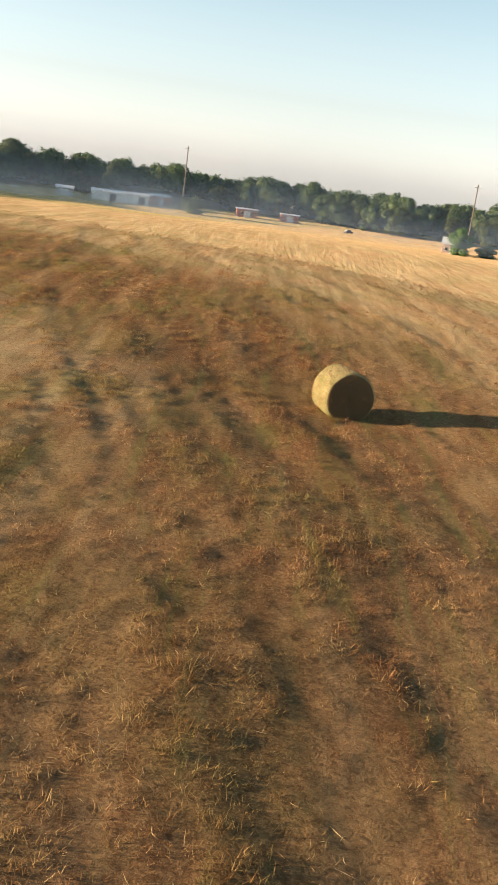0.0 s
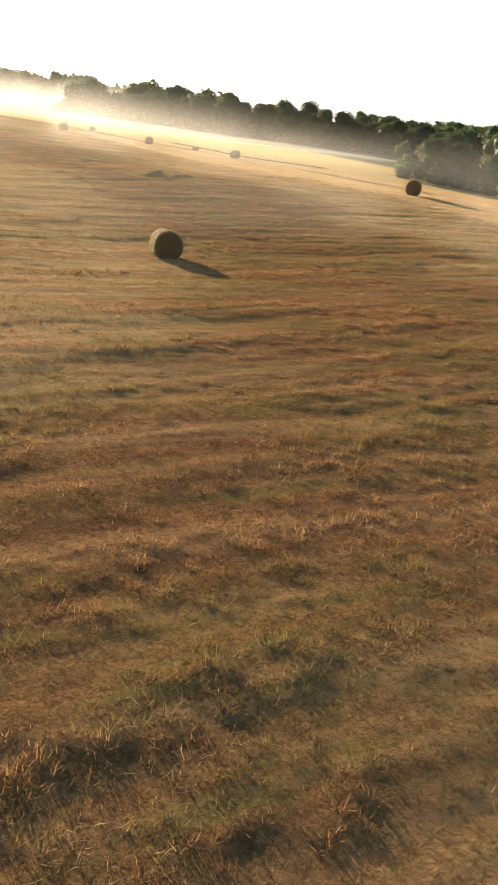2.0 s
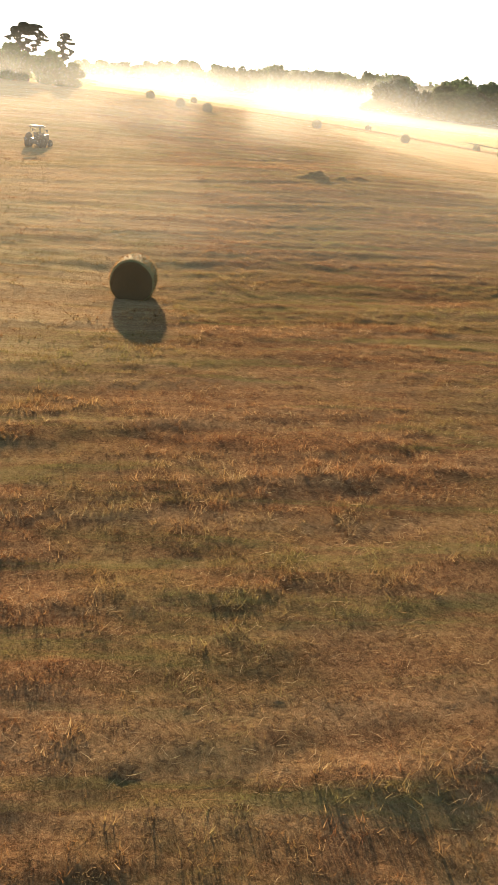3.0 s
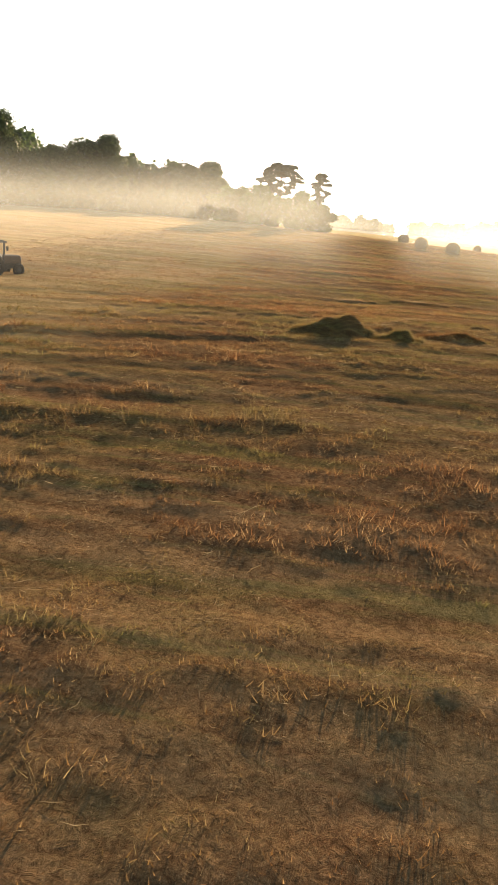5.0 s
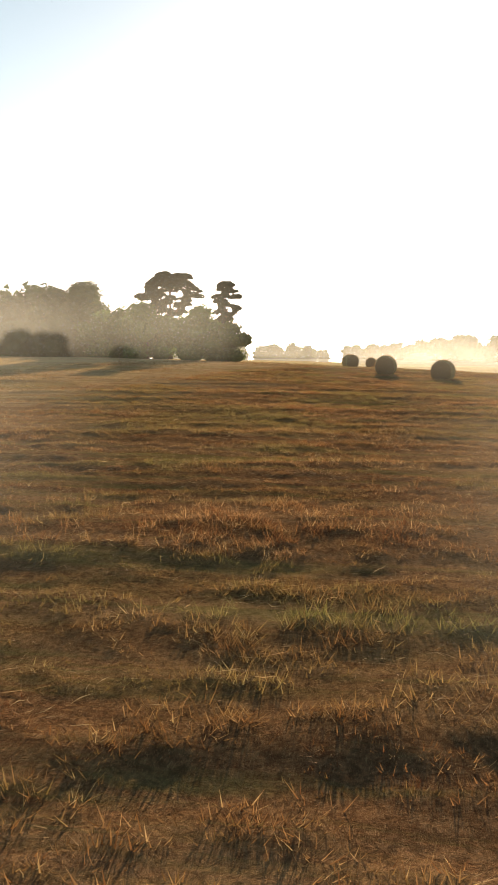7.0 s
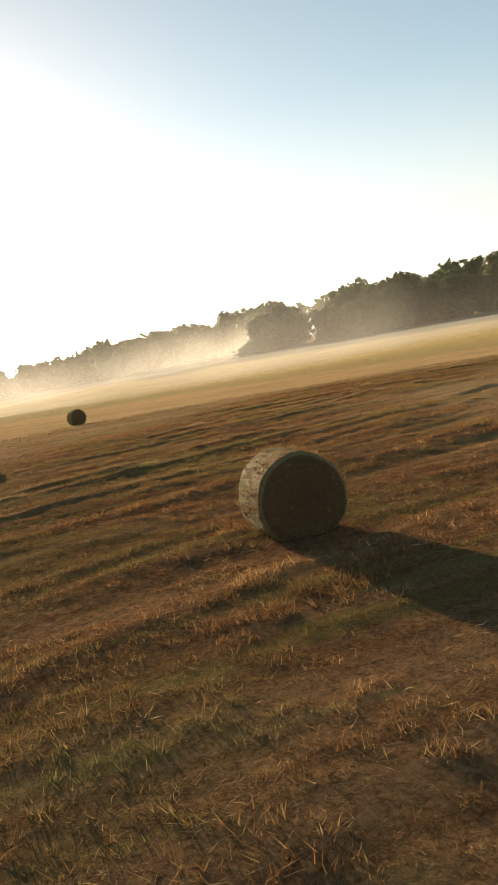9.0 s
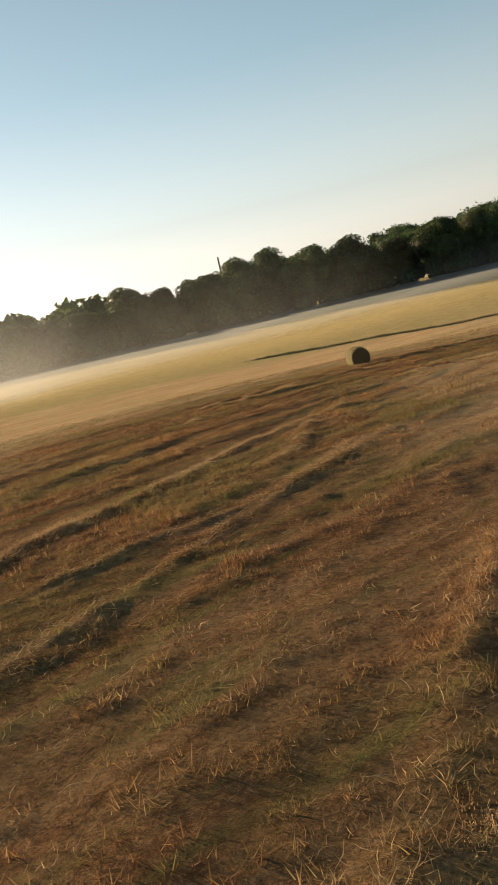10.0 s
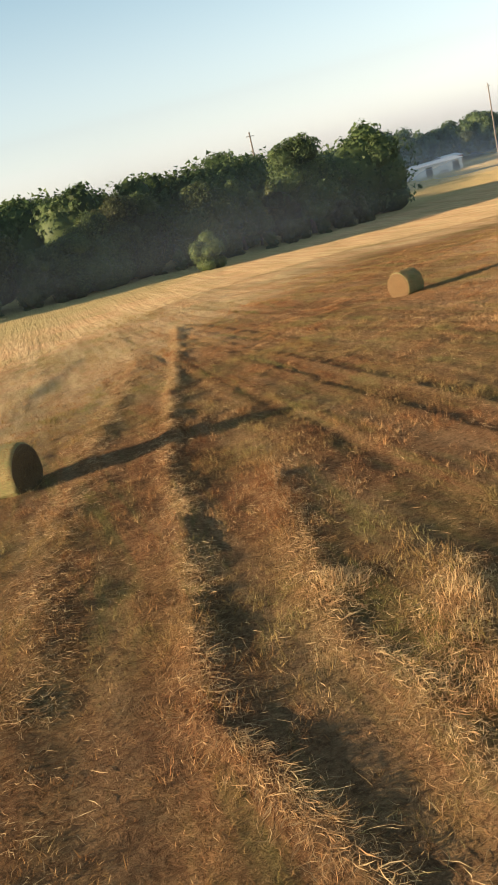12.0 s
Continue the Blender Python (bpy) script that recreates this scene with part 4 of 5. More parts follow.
# dark grass colour that imitates the shade along the bank edge
EDGE_SHADE = leaf_material("rough_grass", (0.03, 0.033, 0.012), (0.06, 0.058, 0.02), (0.12, 0.105, 0.035), 0.3)


def shade_strip(points):
    """A strip of dark grass blades standing in for the shaded bank between field and meadow."""
    rng = np.random.RandomState(91)
    p = np.array(points, float)
    cum = np.r_[0, np.cumsum(np.linalg.norm(np.diff(p, axis=0), axis=1))]
    n = 7000
    d = rng.uniform(0, cum[-1], n)
    x = np.interp(d, cum, p[:, 0]) + rng.normal(0, 0.7, n)
    y = np.interp(d, cum, p[:, 1]) + rng.normal(0, 0.7, n)
    v, f = blades(x, y, land(x, y) - 0.03, rng.uniform(0.12, 0.36, n), np.full(n, 0.05), 0.5, rng, 0.1)
    return tagged(mesh_np("rough_grass", v, f, EDGE_SHADE), "strip of dark blades standing in for the shaded bank beside the meadow", "grass", kind="stuff")


# ---- trees ----
BARK = plain("bark", (0.12, 0.085, 0.06), 0.9, grain=6.0, vary=0.5, bump=0.05)
LEAF = leaf_material("leaves", (0.028, 0.040, 0.013), (0.060, 0.085, 0.026), (0.105, 0.135, 0.042), 0.42)
LEAF_BRIGHT = leaf_material("light_leaves", (0.05, 0.085, 0.02), (0.10, 0.16, 0.035), (0.17, 0.24, 0.06), 0.45)
NEEDLE = leaf_material("needles", (0.012, 0.022, 0.008), (0.03, 0.05, 0.018), (0.06, 0.085, 0.03), 0.2)


def leaf_cloud(rng, lobes, per, size, core=True):
    """Leaf sprays over a set of lobes (centre, radii), with a rough dark inner body."""
    vs, fs, o = [], [], 0
    for (c, rad) in lobes:
        c, rad = np.array(c), np.array(rad)
        n = int(per * (rad[0] * rad[2]) ** 0.8)
        d = rng.normal(0, 1, (n, 3))
        d /= np.linalg.norm(d, axis=1)[:, None]
        d[:, 2] = np.where(d[:, 2] < -0.45, -d[:, 2], d[:, 2])
        bumpy = 1 + 0.16 * wave_noise(d[:, 0] * 3 + c[0], d[:, 1] * 3 + d[:, 2] * 2.3, 1.6, int(rng.randint(999)))
        p = c + d * rad * (bumpy * rng.uniform(0.8, 1.03, n))[:, None]
        nr = d / rad
        nr /= np.linalg.norm(nr, axis=1)[:, None]
        nr = nr + rng.normal(0, 0.55, (n, 3))
        nr /= np.linalg.norm(nr, axis=1)[:, None]
        a = np.cross(nr, rng.normal(0, 1, (n, 3)))
        a /= np.linalg.norm(a, axis=1)[:, None]
        b = np.cross(nr, a)
        s = (size * rng.uniform(0.5, 1.3, n))[:, None]
        q = np.stack([p - a * s - b * s * 0.5, p + a * s - b * s * 0.45 + nr * s * 0.2, p + b * s], 1).reshape(-1, 3)
        vs.append(q)
        fs.append(np.arange(3 * n).reshape(-1, 3) + o)
        o += 3 * n
        if core:
            m = 10
            t, u = np.meshgrid(np.linspace(0, 2 * math.pi, m, endpoint=False), np.linspace(-1.2, 1.4, 6))
            cv = np.stack([np.cos(t) * np.cos(u), np.sin(t) * np.cos(u), np.sin(u)], -1).reshape(-1, 3) * rad * 0.82 * rng.uniform(0.85, 1.05, (6 * m, 1)) + c
            i = np.arange(6 * m).reshape(6, m)
            j = np.roll(i, -1, axis=1)
            vs.append(cv)
            fs.append(np.concatenate([np.stack([i[:-1], j[:-1], j[1:]], -1).reshape(-1, 3), np.stack([i[:-1], j[1:], i[1:]], -1).reshape(-1, 3)]) + o)
            o += 6 * m
    return np.concatenate(vs), np.concatenate(fs)


def limbs(rng, height, fork, ends, r0):
    """Trunk and limbs: a tapered stem and boughs that reach the lobes."""
    shapes = [tube([(0, 0, -0.3), (0.04 * height * rng.uniform(-1, 1), 0.03, fork * 0.5), (0, 0, fork), (0.1, 0.1, height * 0.82)], [r0 * 1.35, r0, r0 * 0.75, r0 * 0.2], 9)]
    for e in ends:
        e = Vector(e)
        a = Vector((0, 0, fork * rng.uniform(0.75, 1.15)))
        mid = a.lerp(e, 0.5) + Vector((0, 0, -0.06 * height * rng.uniform(0, 1)))
        shapes.append(tube([a, mid, e], [r0 * 0.5, r0 * 0.32, r0 * 0.08], 6))
    return joined(*shapes)


def broad_tree(seed, height, width, leaf, label, size=0.17, per=330, name="tree", low=0.08):
    rng = np.random.RandomState(seed)
    lobes = []
    n = 9
    for k in range(n):
        a = 2 * math.pi * k / n + rng.uniform(-0.4, 0.4)
        lev = rng.uniform(low + 0.1, 0.8) if k % 3 else rng.uniform(low + 0.08, low + 0.2)
        reach = width / 2 * (0.62 * math.sqrt(max(0.1, 1 - (2 * (lev - 0.45)) ** 2 * 0.8))) * rng.uniform(0.7, 1.1)
        r = width * rng.uniform(0.17, 0.27)
        lobes.append(((math.cos(a) * reach, math.sin(a) * reach, height * lev), (r, r, r * rng.uniform(0.75, 1.0))))
    lobes.append(((rng.uniform(-0.5, 0.5), rng.uniform(-0.5, 0.5), height * 0.80), (width * 0.24, width * 0.24, height * 0.17)))
    lobes.append(((0, 0, height * 0.5), (width * 0.33, width * 0.33, height * 0.3)))
    ob = empty(name, Matrix(), label, "tree", "trees along the field edge")
    tv, tf = limbs(rng, height, height * 0.32, [c for c, _ in lobes[:6]], 0.022 * height)
    part("trunk", tv, tf, BARK, ob)
    v, f = leaf_cloud(rng, lobes, per, size)
    mesh_np("crown", v, f, leaf, ob)
    return ob


def pine_tree(seed, height, label, lobes, fork):
    rng = np.random.RandomState(seed)
    ob = empty("pine_tree", Matrix(), label, "tree")
    tv, tf = limbs(rng, height, fork, [c for c, _ in lobes], 0.26)
    part("trunk", tv, tf, BARK, ob)
    sprays = []
    for c, r in lobes:
        for _ in range(14):
            d = Vector((rng.normal(), rng.normal(), rng.normal())).normalized()
            k = rng.uniform(0.25, 0.42)
            sprays.append(((c[0] + d.x * r[0] * 0.72, c[1] + d.y * r[1] * 0.72, c[2] + d.z * r[2] * 0.6), (r[0] * k, r[1] * k, r[2] * k * 0.8)))
    v, f = leaf_cloud(rng, sprays, 1300, 0.12, core=False)
    mesh_np("crown", v, f, NEEDLE, ob)
    return ob


def put_trees():
    rng = random.Random(5)
    protos = []
    labels = ["broad dark green deciduous tree in the hedgerow", "tall leafy green tree with an uneven crown", "rounded deciduous tree with dense foliage", "slender leafy tree between broader ones", "spreading tree with a ragged top"]
    for k, (h, w) in enumerate([(13, 11), (15, 10), (11.5, 11), (14, 8), (12, 12)]):
        protos.append((broad_tree(20 + k, h, w, LEAF, labels[k]), h))
    bush, bh = broad_tree(40, 5.0, 5.5, LEAF_BRIGHT, "light green leafy bush at the field edge", 0.15, 300, "bush", 0.02), 5.0
    used = set()
    for pts, n, hmin, hmax, depth in BELTS + FAR_BELTS:
        p = np.array(pts, float)
        cum = np.r_[0, np.cumsum(np.linalg.norm(np.diff(p, axis=0), axis=1))]
        for k in range(n):
            d = (k + rng.uniform(0.2, 0.8)) / n * cum[-1]
            x = np.interp(d, cum, p[:, 0]) + rng.uniform(-depth, depth)
            y = np.interp(d, cum, p[:, 1]) + rng.uniform(-depth, depth)
            j = rng.randrange(5)
            ob, h = protos[j]
            s = rng.uniform(hmin, hmax) / h
            sunk = 0.14 * hmax if hmax < 10 else 0.07 * hmax
            m = pose(x, y, land1(x, y) - sunk, 0, 0, rng.uniform(0, 360)) @ Matrix.Diagonal((s * rng.uniform(0.9, 1.15), s * rng.uniform(0.9, 1.15), s, 1))
            if j in used:
                copy_thing(ob, m)
            else:
                ob.matrix_world = m
                used.add(j)
    for i, (x, y, h, w) in enumerate(BUSHES):
        s, t = h / bh, w / 5.5
        m = pose(x, y, land1(x, y), 0, 0, 67 * i) @ Matrix.Diagonal((t, t, s, 1))
        if i:
            copy_thing(bush, m)
        else:
            bush.matrix_world = m
    for i, (x, y, h) in enumerate(FALLING_ROW):
        ob, h0 = protos[(i * 3 + 1) % 5]
        s = h / h0
        wide = s * (0.9 if h > 12 else 1.15)
        tagged(copy_thing(ob, pose(x, y, land1(x, y), 0, 0, 71 * i) @ Matrix.Diagonal((wide, wide, s, 1))), "dark leafy tree veiled by sunlit mist")
    for i, (x, y, h, turn) in enumerate(BIG_TREES):
        ob, h0 = protos[(i * 2) % 5]
        s = h / h0
        tagged(copy_thing(ob, pose(x, y, land1(x, y), 0, 0, turn) @ Matrix.Diagonal((s, s, s, 1))), "large dark green tree standing above its neighbours")


def woodland():
    """The woods behind the hedgerows and on the far ridges."""
    rng = np.random.RandomState(77)
    vs, fs, o = [], [], 0
    for pts, n, hmin, hmax, depth, size in WOODS:
        p = np.array(pts, float)
        cum = np.r_[0, np.cumsum(np.linalg.norm(np.diff(p, axis=0), axis=1))]
        d = (np.arange(n) + rng.uniform(0.1, 0.9, n)) / n * cum[-1]
        x = np.interp(d, cum, p[:, 0]) + rng.uniform(-depth, depth, n)
        y = np.interp(d, cum, p[:, 1]) + rng.uniform(-depth, depth, n)
        z = land(x, y)
        for i in range(n):
            h = rng.uniform(hmin, hmax)
            w = h * rng.uniform(0.35, 0.5)
            lobes = [((x[i], y[i], z[i] + h * 0.5), (w, w, h * 0.46))]
            lobes.append(((x[i], y[i], z[i] + h * 0.16), (w * 0.95, w * 0.95, h * 0.22)))
            for _ in range(3):
                lobes.append(((x[i] + rng.uniform(-0.6, 0.6) * w, y[i] + rng.uniform(-0.6, 0.6) * w, z[i] + h * rng.uniform(0.55, 0.85)), (w * 0.55, w * 0.55, h * 0.22)))
            v, f = leaf_cloud(rng, lobes, 6.5 / size**1.6, size)
            vs.append(v)
            fs.append(f + o)
            o += len(v)
    ob = mesh_np("woodland", np.concatenate(vs), np.concatenate(fs), LEAF)
    return tagged(ob, "dense green woods on the ridge behind the field", "woods", kind="stuff")


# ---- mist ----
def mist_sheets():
    """Flat translucent sheets standing in for ground mist, one above the other in the hollow."""
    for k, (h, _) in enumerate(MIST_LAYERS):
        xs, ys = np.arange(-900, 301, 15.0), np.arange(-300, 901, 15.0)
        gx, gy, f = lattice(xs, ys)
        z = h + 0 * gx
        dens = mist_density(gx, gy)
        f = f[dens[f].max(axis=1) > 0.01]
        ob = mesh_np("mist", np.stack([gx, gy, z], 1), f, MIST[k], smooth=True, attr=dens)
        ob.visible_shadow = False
        tagged(ob, "flat translucent sheet standing in for white mist in the hollow", "mist", "layers of mist", kind="stuff")


# ---- tractor ----
PAINT = plain("tractor_paint", (0.05, 0.024, 0.017), 0.6, grain=8, vary=0.3, bump=0.004)
# cab roof paint made paler than the body to imitate light from above
TOP_LIT_GREY = plain("top_lit_grey_paint", (0.14, 0.115, 0.095), 0.7, grain=6, vary=0.3, bump=0.004)
STEEL = plain("dark_steel", (0.05, 0.05, 0.052), 0.5, 0.6, grain=12, vary=0.3, bump=0.004)
RUBBER = plain("rubber", (0.018, 0.017, 0.016), 0.85, grain=10, vary=0.35, bump=0.01)
WHITE = plain("white_sheet_metal", (0.78, 0.78, 0.76), 0.5, grain=2.0, vary=0.12, bump=0.003)
ROOFING = plain("pale_roof", (0.66, 0.66, 0.66), 0.55, grain=2.0, vary=0.15, bump=0.003)
RED = plain("faded_red_panel", (0.36, 0.12, 0.08), 0.6, grain=2.5, vary=0.25, bump=0.003)
TIMBER = plain("weathered_pole", (0.17, 0.14, 0.11), 0.85, grain=14, vary=0.35, bump=0.01)
DARK = plain("dark_opening", (0.03, 0.032, 0.035), 0.4, grain=4, vary=0.3, bump=0.002)
GLASS_NODES = Nodes("glass")
GLASS = GLASS_NODES.set(Base_Color=(0.85, 0.9, 0.9), Roughness=0.05, Transmission_Weight=1.0, IOR=1.45)


def ring(cx, cy, cz, r0, r1, w, seg=28, tread=0.0):
    """A wheel ring about the y axis: outer radius r0, inner r1, width w."""
    vs, fs = [], []
    prof = [(r1, -w / 2), (r0 - 0.06, -w / 2), (r0, -w / 2 + 0.07), (r0, w / 2 - 0.07), (r0 - 0.06, w / 2), (r1, w / 2)]
    m = len(prof)
    for k in range(seg):
        t = 2 * math.pi * k / seg
        for j, (r, y) in enumerate(prof):
            rr = r + (tread if (k % 2 and j in (2, 3)) else 0)
            vs.append((cx + rr * math.cos(t), cy + y, cz + rr * math.sin(t)))
    for k in range(seg):
        k2 = (k + 1) % seg
        for j in range(m):
            j2 = (j + 1) % m
            fs.append((k * m + j, k * m + j2, k2 * m + j2, k2 * m + j))
    return vs, fs


def wheel(parent, x, y, r, w):
    tyre, tf = ring(0, 0, 0, r, r * 0.58, w, 32, r * 0.05)
    ob = part("wheel", *joined(ring(0, 0, 0, r * 0.59, r * 0.12, w * 0.55, 24), tube([(0, -w * 0.3, 0), (0, w * 0.3, 0)], [r * 0.2, r * 0.2], 16)), STEEL, parent)
    ob.location = (x, y, r)
    part("tyre", tyre, tf, RUBBER, ob)
    return ob


def tractor(x, y, turn):
    ob = empty("tractor", pose(x, y, land1(x, y) - 0.03, 0, 0, turn) @ Matrix.Scale(0.72, 4), "small dark brown cab tractor with a grey roof coloured as top-lit", "tractor")
    part("chassis", *joined(box(-0.9, -0.28, 0.5, 1.9, 0.28, 0.85, 0.04), box(-1.1, -0.5, 0.55, -0.3, 0.5, 1.0, 0.05)), STEEL, ob)
    part("hood", *joined(box(0.45, -0.38, 0.85, 2.0, 0.38, 1.42, 0.12), box(1.98, -0.3, 0.8, 2.12, 0.3, 1.25, 0.05)), PAINT, ob)
    for s in (-1, 1):
        part("fender", *tube([(-1.35, s * 0.78, 1.05), (-1.05, s * 0.78, 1.4), (-0.6, s * 0.78, 1.48), (-0.15, s * 0.78, 1.3)], [0.2, 0.21, 0.21, 0.18], 10), PAINT, ob)
        part("headlight", *tube([(2.1, s * 0.22, 1.18), (2.16, s * 0.22, 1.18)], [0.08, 0.07], 12), WHITE, ob)
        part("mirror", *joined(box(0.36, s * 0.85 - 0.09, 1.75, 0.41, s * 0.85 + 0.09, 2.05, 0.015), tube([(0.36, s * 0.62, 1.95), (0.38, s * 0.85, 1.95)], [0.015, 0.015], 6)), STEEL, ob)
        wheel(ob, -0.65, s * 0.82, 0.72, 0.42)
        wheel(ob, 1.55, s * 0.7, 0.45, 0.28)
    part("cab_floor", *box(-0.95, -0.6, 0.95, 0.4, 0.6, 1.1, 0.03), STEEL, ob)
    for cx in (-0.88, 0.34):
        for cy in (-0.56, 0.56):
            part("cab_post", *tube([(cx, cy, 1.05), (cx * 0.95, cy * 0.96, 2.28)], [0.045, 0.04], 8), STEEL, ob)
    part("cab_roof", *joined(box(-1.05, -0.68, 2.26, 0.5, 0.68, 2.38, 0.05), box(-0.9, -0.55, 2.37, 0.36, 0.55, 2.44, 0.03)), TOP_LIT_GREY, ob, "dusty grey cab roof")
    for g in ((-0.9, -0.54, 1.5, -0.88, 0.54, 2.24), (0.33, -0.54, 1.5, 0.35, 0.54, 2.24)):
        pane = part("window", *box(*g, 0.004), GLASS, ob)
        pane.visible_shadow = False
    part("exhaust", *tube([(1.1, 0.25, 1.4), (1.1, 0.25, 2.1), (1.05, 0.25, 2.2)], [0.04, 0.04, 0.035], 10), STEEL, ob)
    part("seat", *joined(box(-0.6, -0.24, 1.1, -0.15, 0.24, 1.32, 0.06), box(-0.68, -0.24, 1.3, -0.55, 0.24, 1.75, 0.05)), RUBBER, ob)
    part("steering_wheel", *ring(0.12, 0.0, 1.6, 0.19, 0.16, 0.05, 20), RUBBER, ob)
    return ob


# ---- far buildings, poles and cars ----
def pole(x, y, h, label, r=0.17, arm=True, lean=0.0):
    ob = empty("utility_pole", pose(x, y, land1(x, y), lean, 0, 30), label, "pole", "tall poles beyond the field")
    part("shaft", *tube([(0, 0, -0.5), (0, 0, h * 0.5), (0, 0, h)], [r * 1.25, r, r * 0.7], 12), TIMBER, ob)
    if arm:
        part("crossarm", *box(-1.3, -0.07, h - 1.1, 1.3, 0.07, h - 0.92, 0.02), TIMBER, ob)
        for k in (-1.15, 0.0, 1.15):
            part("insulator", *tube([(k, 0, h - 0.92), (k, 0, h - 0.8), (k, 0, h - 0.68)], [0.05, 0.09, 0.04], 8), WHITE, ob)
    return ob


def shed(x, y, ln, dp, h, turn, wall, label, doors=2, windows=0, name="shed", rise=0.9):
    """A low building: walls, ridged roof, doors and windows on its long front."""
    ob = empty(name, pose(x, y, land1(x, y) - 0.1, 0, 0, turn), label, "building", "buildings beyond the field")
    part("wall", *box(-ln / 2, -dp / 2, 0, ln / 2, dp / 2, h, 0.03), wall, ob)
    e = 0.35
    rv = [(-ln / 2 - e, -dp / 2 - e, h + 0.003), (ln / 2 + e, -dp / 2 - e, h + 0.003), (ln / 2 + e, 0, h + rise), (-ln / 2 - e, 0, h + rise), (-ln / 2 - e, dp / 2 + e, h + 0.003), (ln / 2 + e, dp / 2 + e, h + 0.003)]
    rv += [(a, b, c + 0.14) for a, b, c in rv]
    rf = [(6, 7, 8, 9), (9, 8, 11, 10), (0, 3, 2, 1), (3, 4, 5, 2), (0, 1, 7, 6), (4, 10, 11, 5), (0, 6, 9, 3), (3, 9, 10, 4), (1, 2, 8, 7), (2, 5, 11, 8)]
    part("roof", rv, rf, ROOFING, ob)
    for k in range(doors):
        cx = -ln / 2 + (k + 0.5) * ln / max(doors, 1)
        part("door", *box(cx - 1.4, -dp / 2 - 0.06, 0.1, cx + 1.4, -dp / 2 - 0.003, min(3.0, h - 0.5), 0.02), DARK if k % 2 else ROOFING, ob)
    for k in range(windows):
        cx = -ln / 2 + (k + 0.5) * ln / windows
        w = part("window", *box(cx - 0.55, -dp / 2 - 0.09, 1.0, cx + 0.55, -dp / 2 - 0.065, 2.3, 0.02), WHITE, ob)
        part("pane", *box(cx - 0.45, -dp / 2 - 0.11, 1.1, cx + 0.45, -dp / 2 - 0.092, 2.2, 0.004), DARK, w)
    return ob


def car(x, y, turn, paint, label):
    ob = empty("car", pose(x, y, land1(x, y), 0, 0, turn), label, "car", "cars parked beyond the field")
    part("body", *joined(box(-2.1, -0.85, 0.35, 2.1, 0.85, 0.92, 0.14)), paint, ob)
    part("cabin", *box(-1.3, -0.74, 0.9, 0.9, 0.74, 1.45, 0.2), DARK, ob, "dark glazed cabin")
    part("cabin_roof", *box(-1.05, -0.66, 1.44, 0.6, 0.66, 1.5, 0.02), paint, ob)
    for a in (-1.3, 1.3):
        for s in (-1, 1):
            wheel(ob, a, s * 0.78, 0.32, 0.2)
    return ob


def far_things():
    shed(-63, 410, 24, 10, 3.6, 12, WHITE, "long low white metal shed with a dusty grey roof", 4)
    shed(-9, 421, 9, 6, 3.4, 8, RED, "faded red and white trailer beside a yard", 1, 2, "trailer", 0.35)
    shed(10, 424, 8, 5, 3.2, 5, RED, "faded red and white trailer beside a yard", 1, 0, "trailer", 0.35)
    shed(-48, 424, 9, 7, 3.8, 20, RED, "red-walled low building behind the white shed", 1, 2)
    shed(66, 334, 8, 7, 3.2, -10, plain("pink_render", (0.55, 0.40, 0.34), 0.8, grain=3), "small pale pink house with white windows", 1, 3, "house", 2.2)
    shed(-84, 398, 7, 5, 3.2, 10, plain("grey_sheet", (0.35, 0.37, 0.4), 0.6, grain=3), "small grey open-fronted shed", 1)
    pole(-36, 407.5, 26.0, "tall weathered utility pole beyond the brow of the field", 0.26)
    pole(-147.6, 324, 22.5, "tall weathered utility pole above the trees", 0.24)
    pole(71, 337, 24.0, "tall weathered utility pole beside a small house", 0.24)
    pole(-113, 335, 12.0, "weathered utility pole beside the woods", 0.2)
    pole(-286, 296, 15.0, "bare dead trunk standing before the woods", 0.3, arm=False, lean=4)
    pole(-343, 228, 17.5, "bare snag rising above the trees", 0.28, arm=False, lean=-3)
    for x, y, turn, paint, label in ((-118, 384, 20, WHITE, "white car parked in a yard"), (-110, 390, 15, STEEL, "dark car parked in a yard"), (-104, 396, 25, WHITE, "white car parked in a yard"), (-62, 398, 10, WHITE, "white car parked beside the shed"), (34, 395, 40, STEEL, "dark car parked beyond the field")):
        car(x, y, turn, paint, label)

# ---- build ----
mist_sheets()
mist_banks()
put_bales()
for row in HEAPS:
    heap(*row)
put_trees()
woodland()
far_things()
tractor(-85.0, 48.3, 158)
def boughs(spec, thick):
    return [(c, (r[0], r[1], r[2] * thick)) for c, r in spec]


pine = pine_tree(61, 11.0, "tall umbrella-crowned pine rising out of the bushes", boughs([((-1.0, -1.4, 9.0), (2.0, 2.1, 1.1)), ((0.6, 1.2, 9.4), (2.2, 2.2, 1.1)), ((0.2, -2.7, 7.8), (1.6, 1.6, 0.9)), ((-0.6, 2.7, 8.0), (1.5, 1.5, 0.9)), ((0.5, 0.0, 9.8), (1.9, 2.2, 0.9)), ((0.8, -0.6, 7.4), (1.3, 1.6, 0.8)), ((0.2, 1.6, 7.0), (1.3, 1.3, 0.8)), ((0.3, -1.6, 6.3), (1.3, 1.3, 0.8)), ((-0.4, 0.4, 6.0), (1.4, 1.5, 0.9))], 1.25), 5.5)
pine.matrix_world = pose(-208.6, 37.5, land1(-208.6, 37.5))
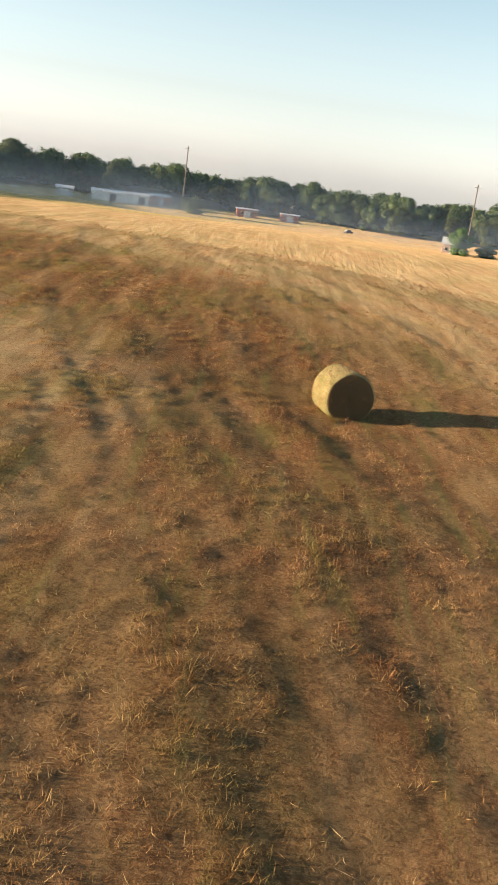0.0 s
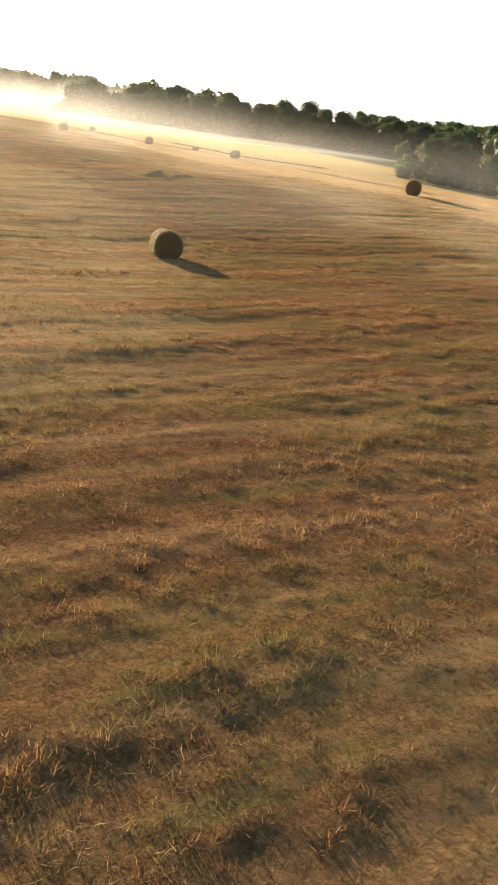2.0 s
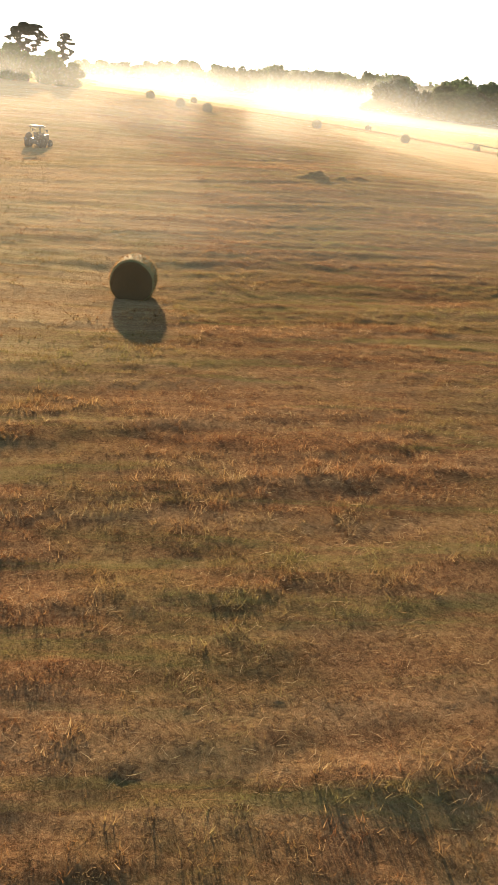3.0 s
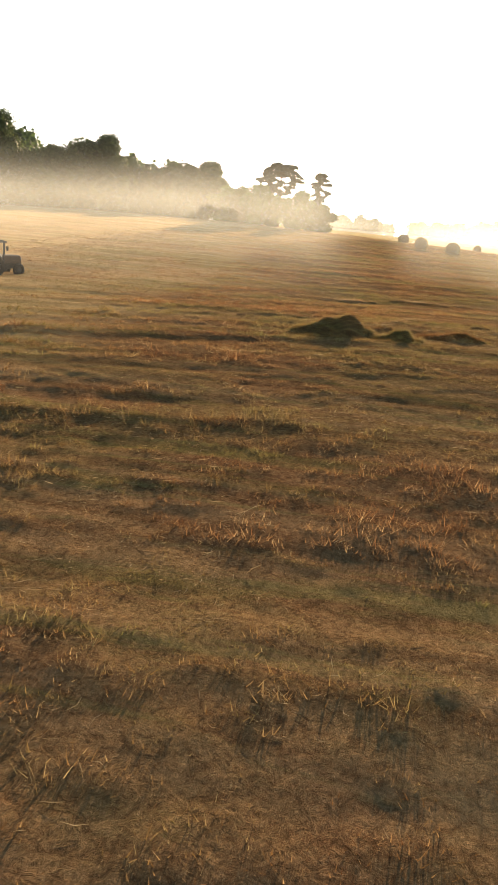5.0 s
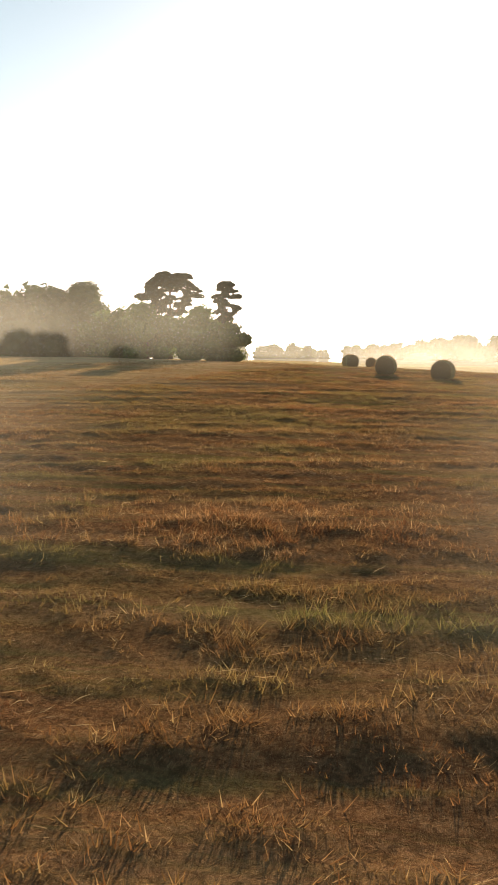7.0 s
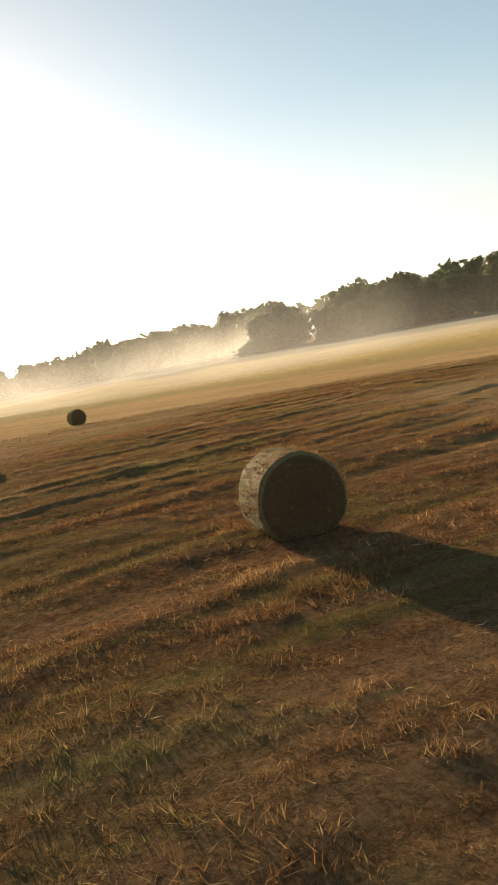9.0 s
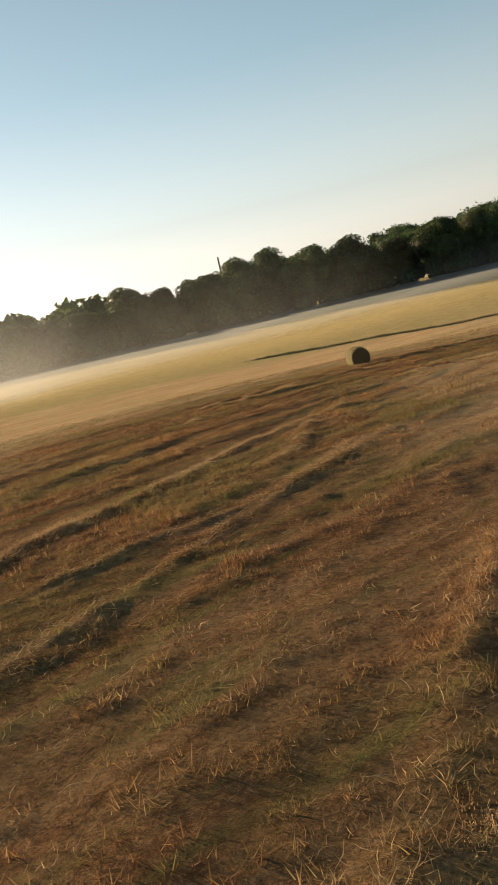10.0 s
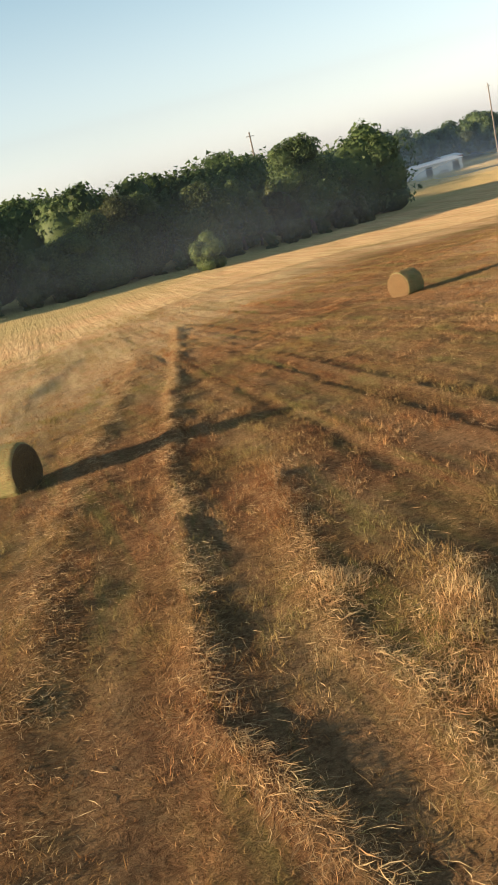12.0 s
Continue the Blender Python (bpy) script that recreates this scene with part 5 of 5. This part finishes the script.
pine2 = pine_tree(62, 10.0, "slim ragged pine beside the umbrella pine", boughs([((0.1, 0.4, 9.0), (1.2, 1.3, 0.8)), ((0.2, 1.0, 8.0), (1.3, 1.3, 0.8)), ((0, -0.6, 7.2), (1.2, 1.2, 0.9)), ((0.1, 0.7, 6.3), (1.4, 1.4, 1.0)), ((0.2, -0.2, 5.3), (1.5, 1.5, 1.0))], 1.2), 5.5)
pine2.matrix_world = pose(-207.8, 44.4, land1(-207.8, 44.4))
SPINE = [(0, 4), (2, 18), (2.7, 26), (1, 34.7), (-3, 42.6), (-8.4, 49.5), (-15, 55.6), (-23.6, 61), (-42, 67), (-62.5, 68.5), (-89, 66.5), (-103.5, 64.5), (-132, 61.5), (-159, 62.6), (-171.7, 65), (-183, 69), (-192.8, 74.3), (-201, 81), (-206.6, 89), (-209.6, 97.7), (-207, 108), (-201, 124), (-192, 142), (-182, 158)]
turf(SPINE)
scatter_stubble("stubble", SPINE, 0.0, 9.0, 580000, 31, 0.12, 0.005, 5)
scatter_stubble("stubble", SPINE, 6.0, 26.0, 220000, 32, 0.11, 0.013, 4)
loose_straw(SPINE, 7.0, 180000, 33)
for i, (pts, half, h) in enumerate(WINDROWS):
    straw_row(pts, half, 0.6 * h, 200 + i, "ridge of pale raked straw along the mower row", 1.0 if i < 6 else 0.25)
BANK_EDGE = [(-262, 150), (-253, 153.5), (-246, 156), (-239.5, 157), (-234.5, 158.5), (-231.8, 163), (-231.2, 172), (-229, 182)]
shade_strip(BANK_EDGE)
CLUMPS = [
    (-178.6, 66.1, 0.9, 0.6, 0.26), (-202.0, 80.2, 1.2, 0.7, 0.3), (-191.5, 71.6, 1.4, 0.8, 0.3), (-205.2, 87.4, 1.2, 0.8, 0.26),
    (-208.9, 97.4, 1.0, 0.9, 0.36), (-208.2, 96.0, 1.8, 0.9, 0.36), (-208.8, 94.5, 1.4, 0.8, 0.32), (-85.6, 66.0, 1.2, 0.6, 0.24), (-87.7, 68.6, 1.1, 0.6, 0.22),
]
for i, (x, y, w, d, h) in enumerate(CLUMPS):
    straw_clump(x, y, w, d, h, 70 + 37 * i % 60, 300 + i, "ragged uncut tuft of pale straw in the stubble")
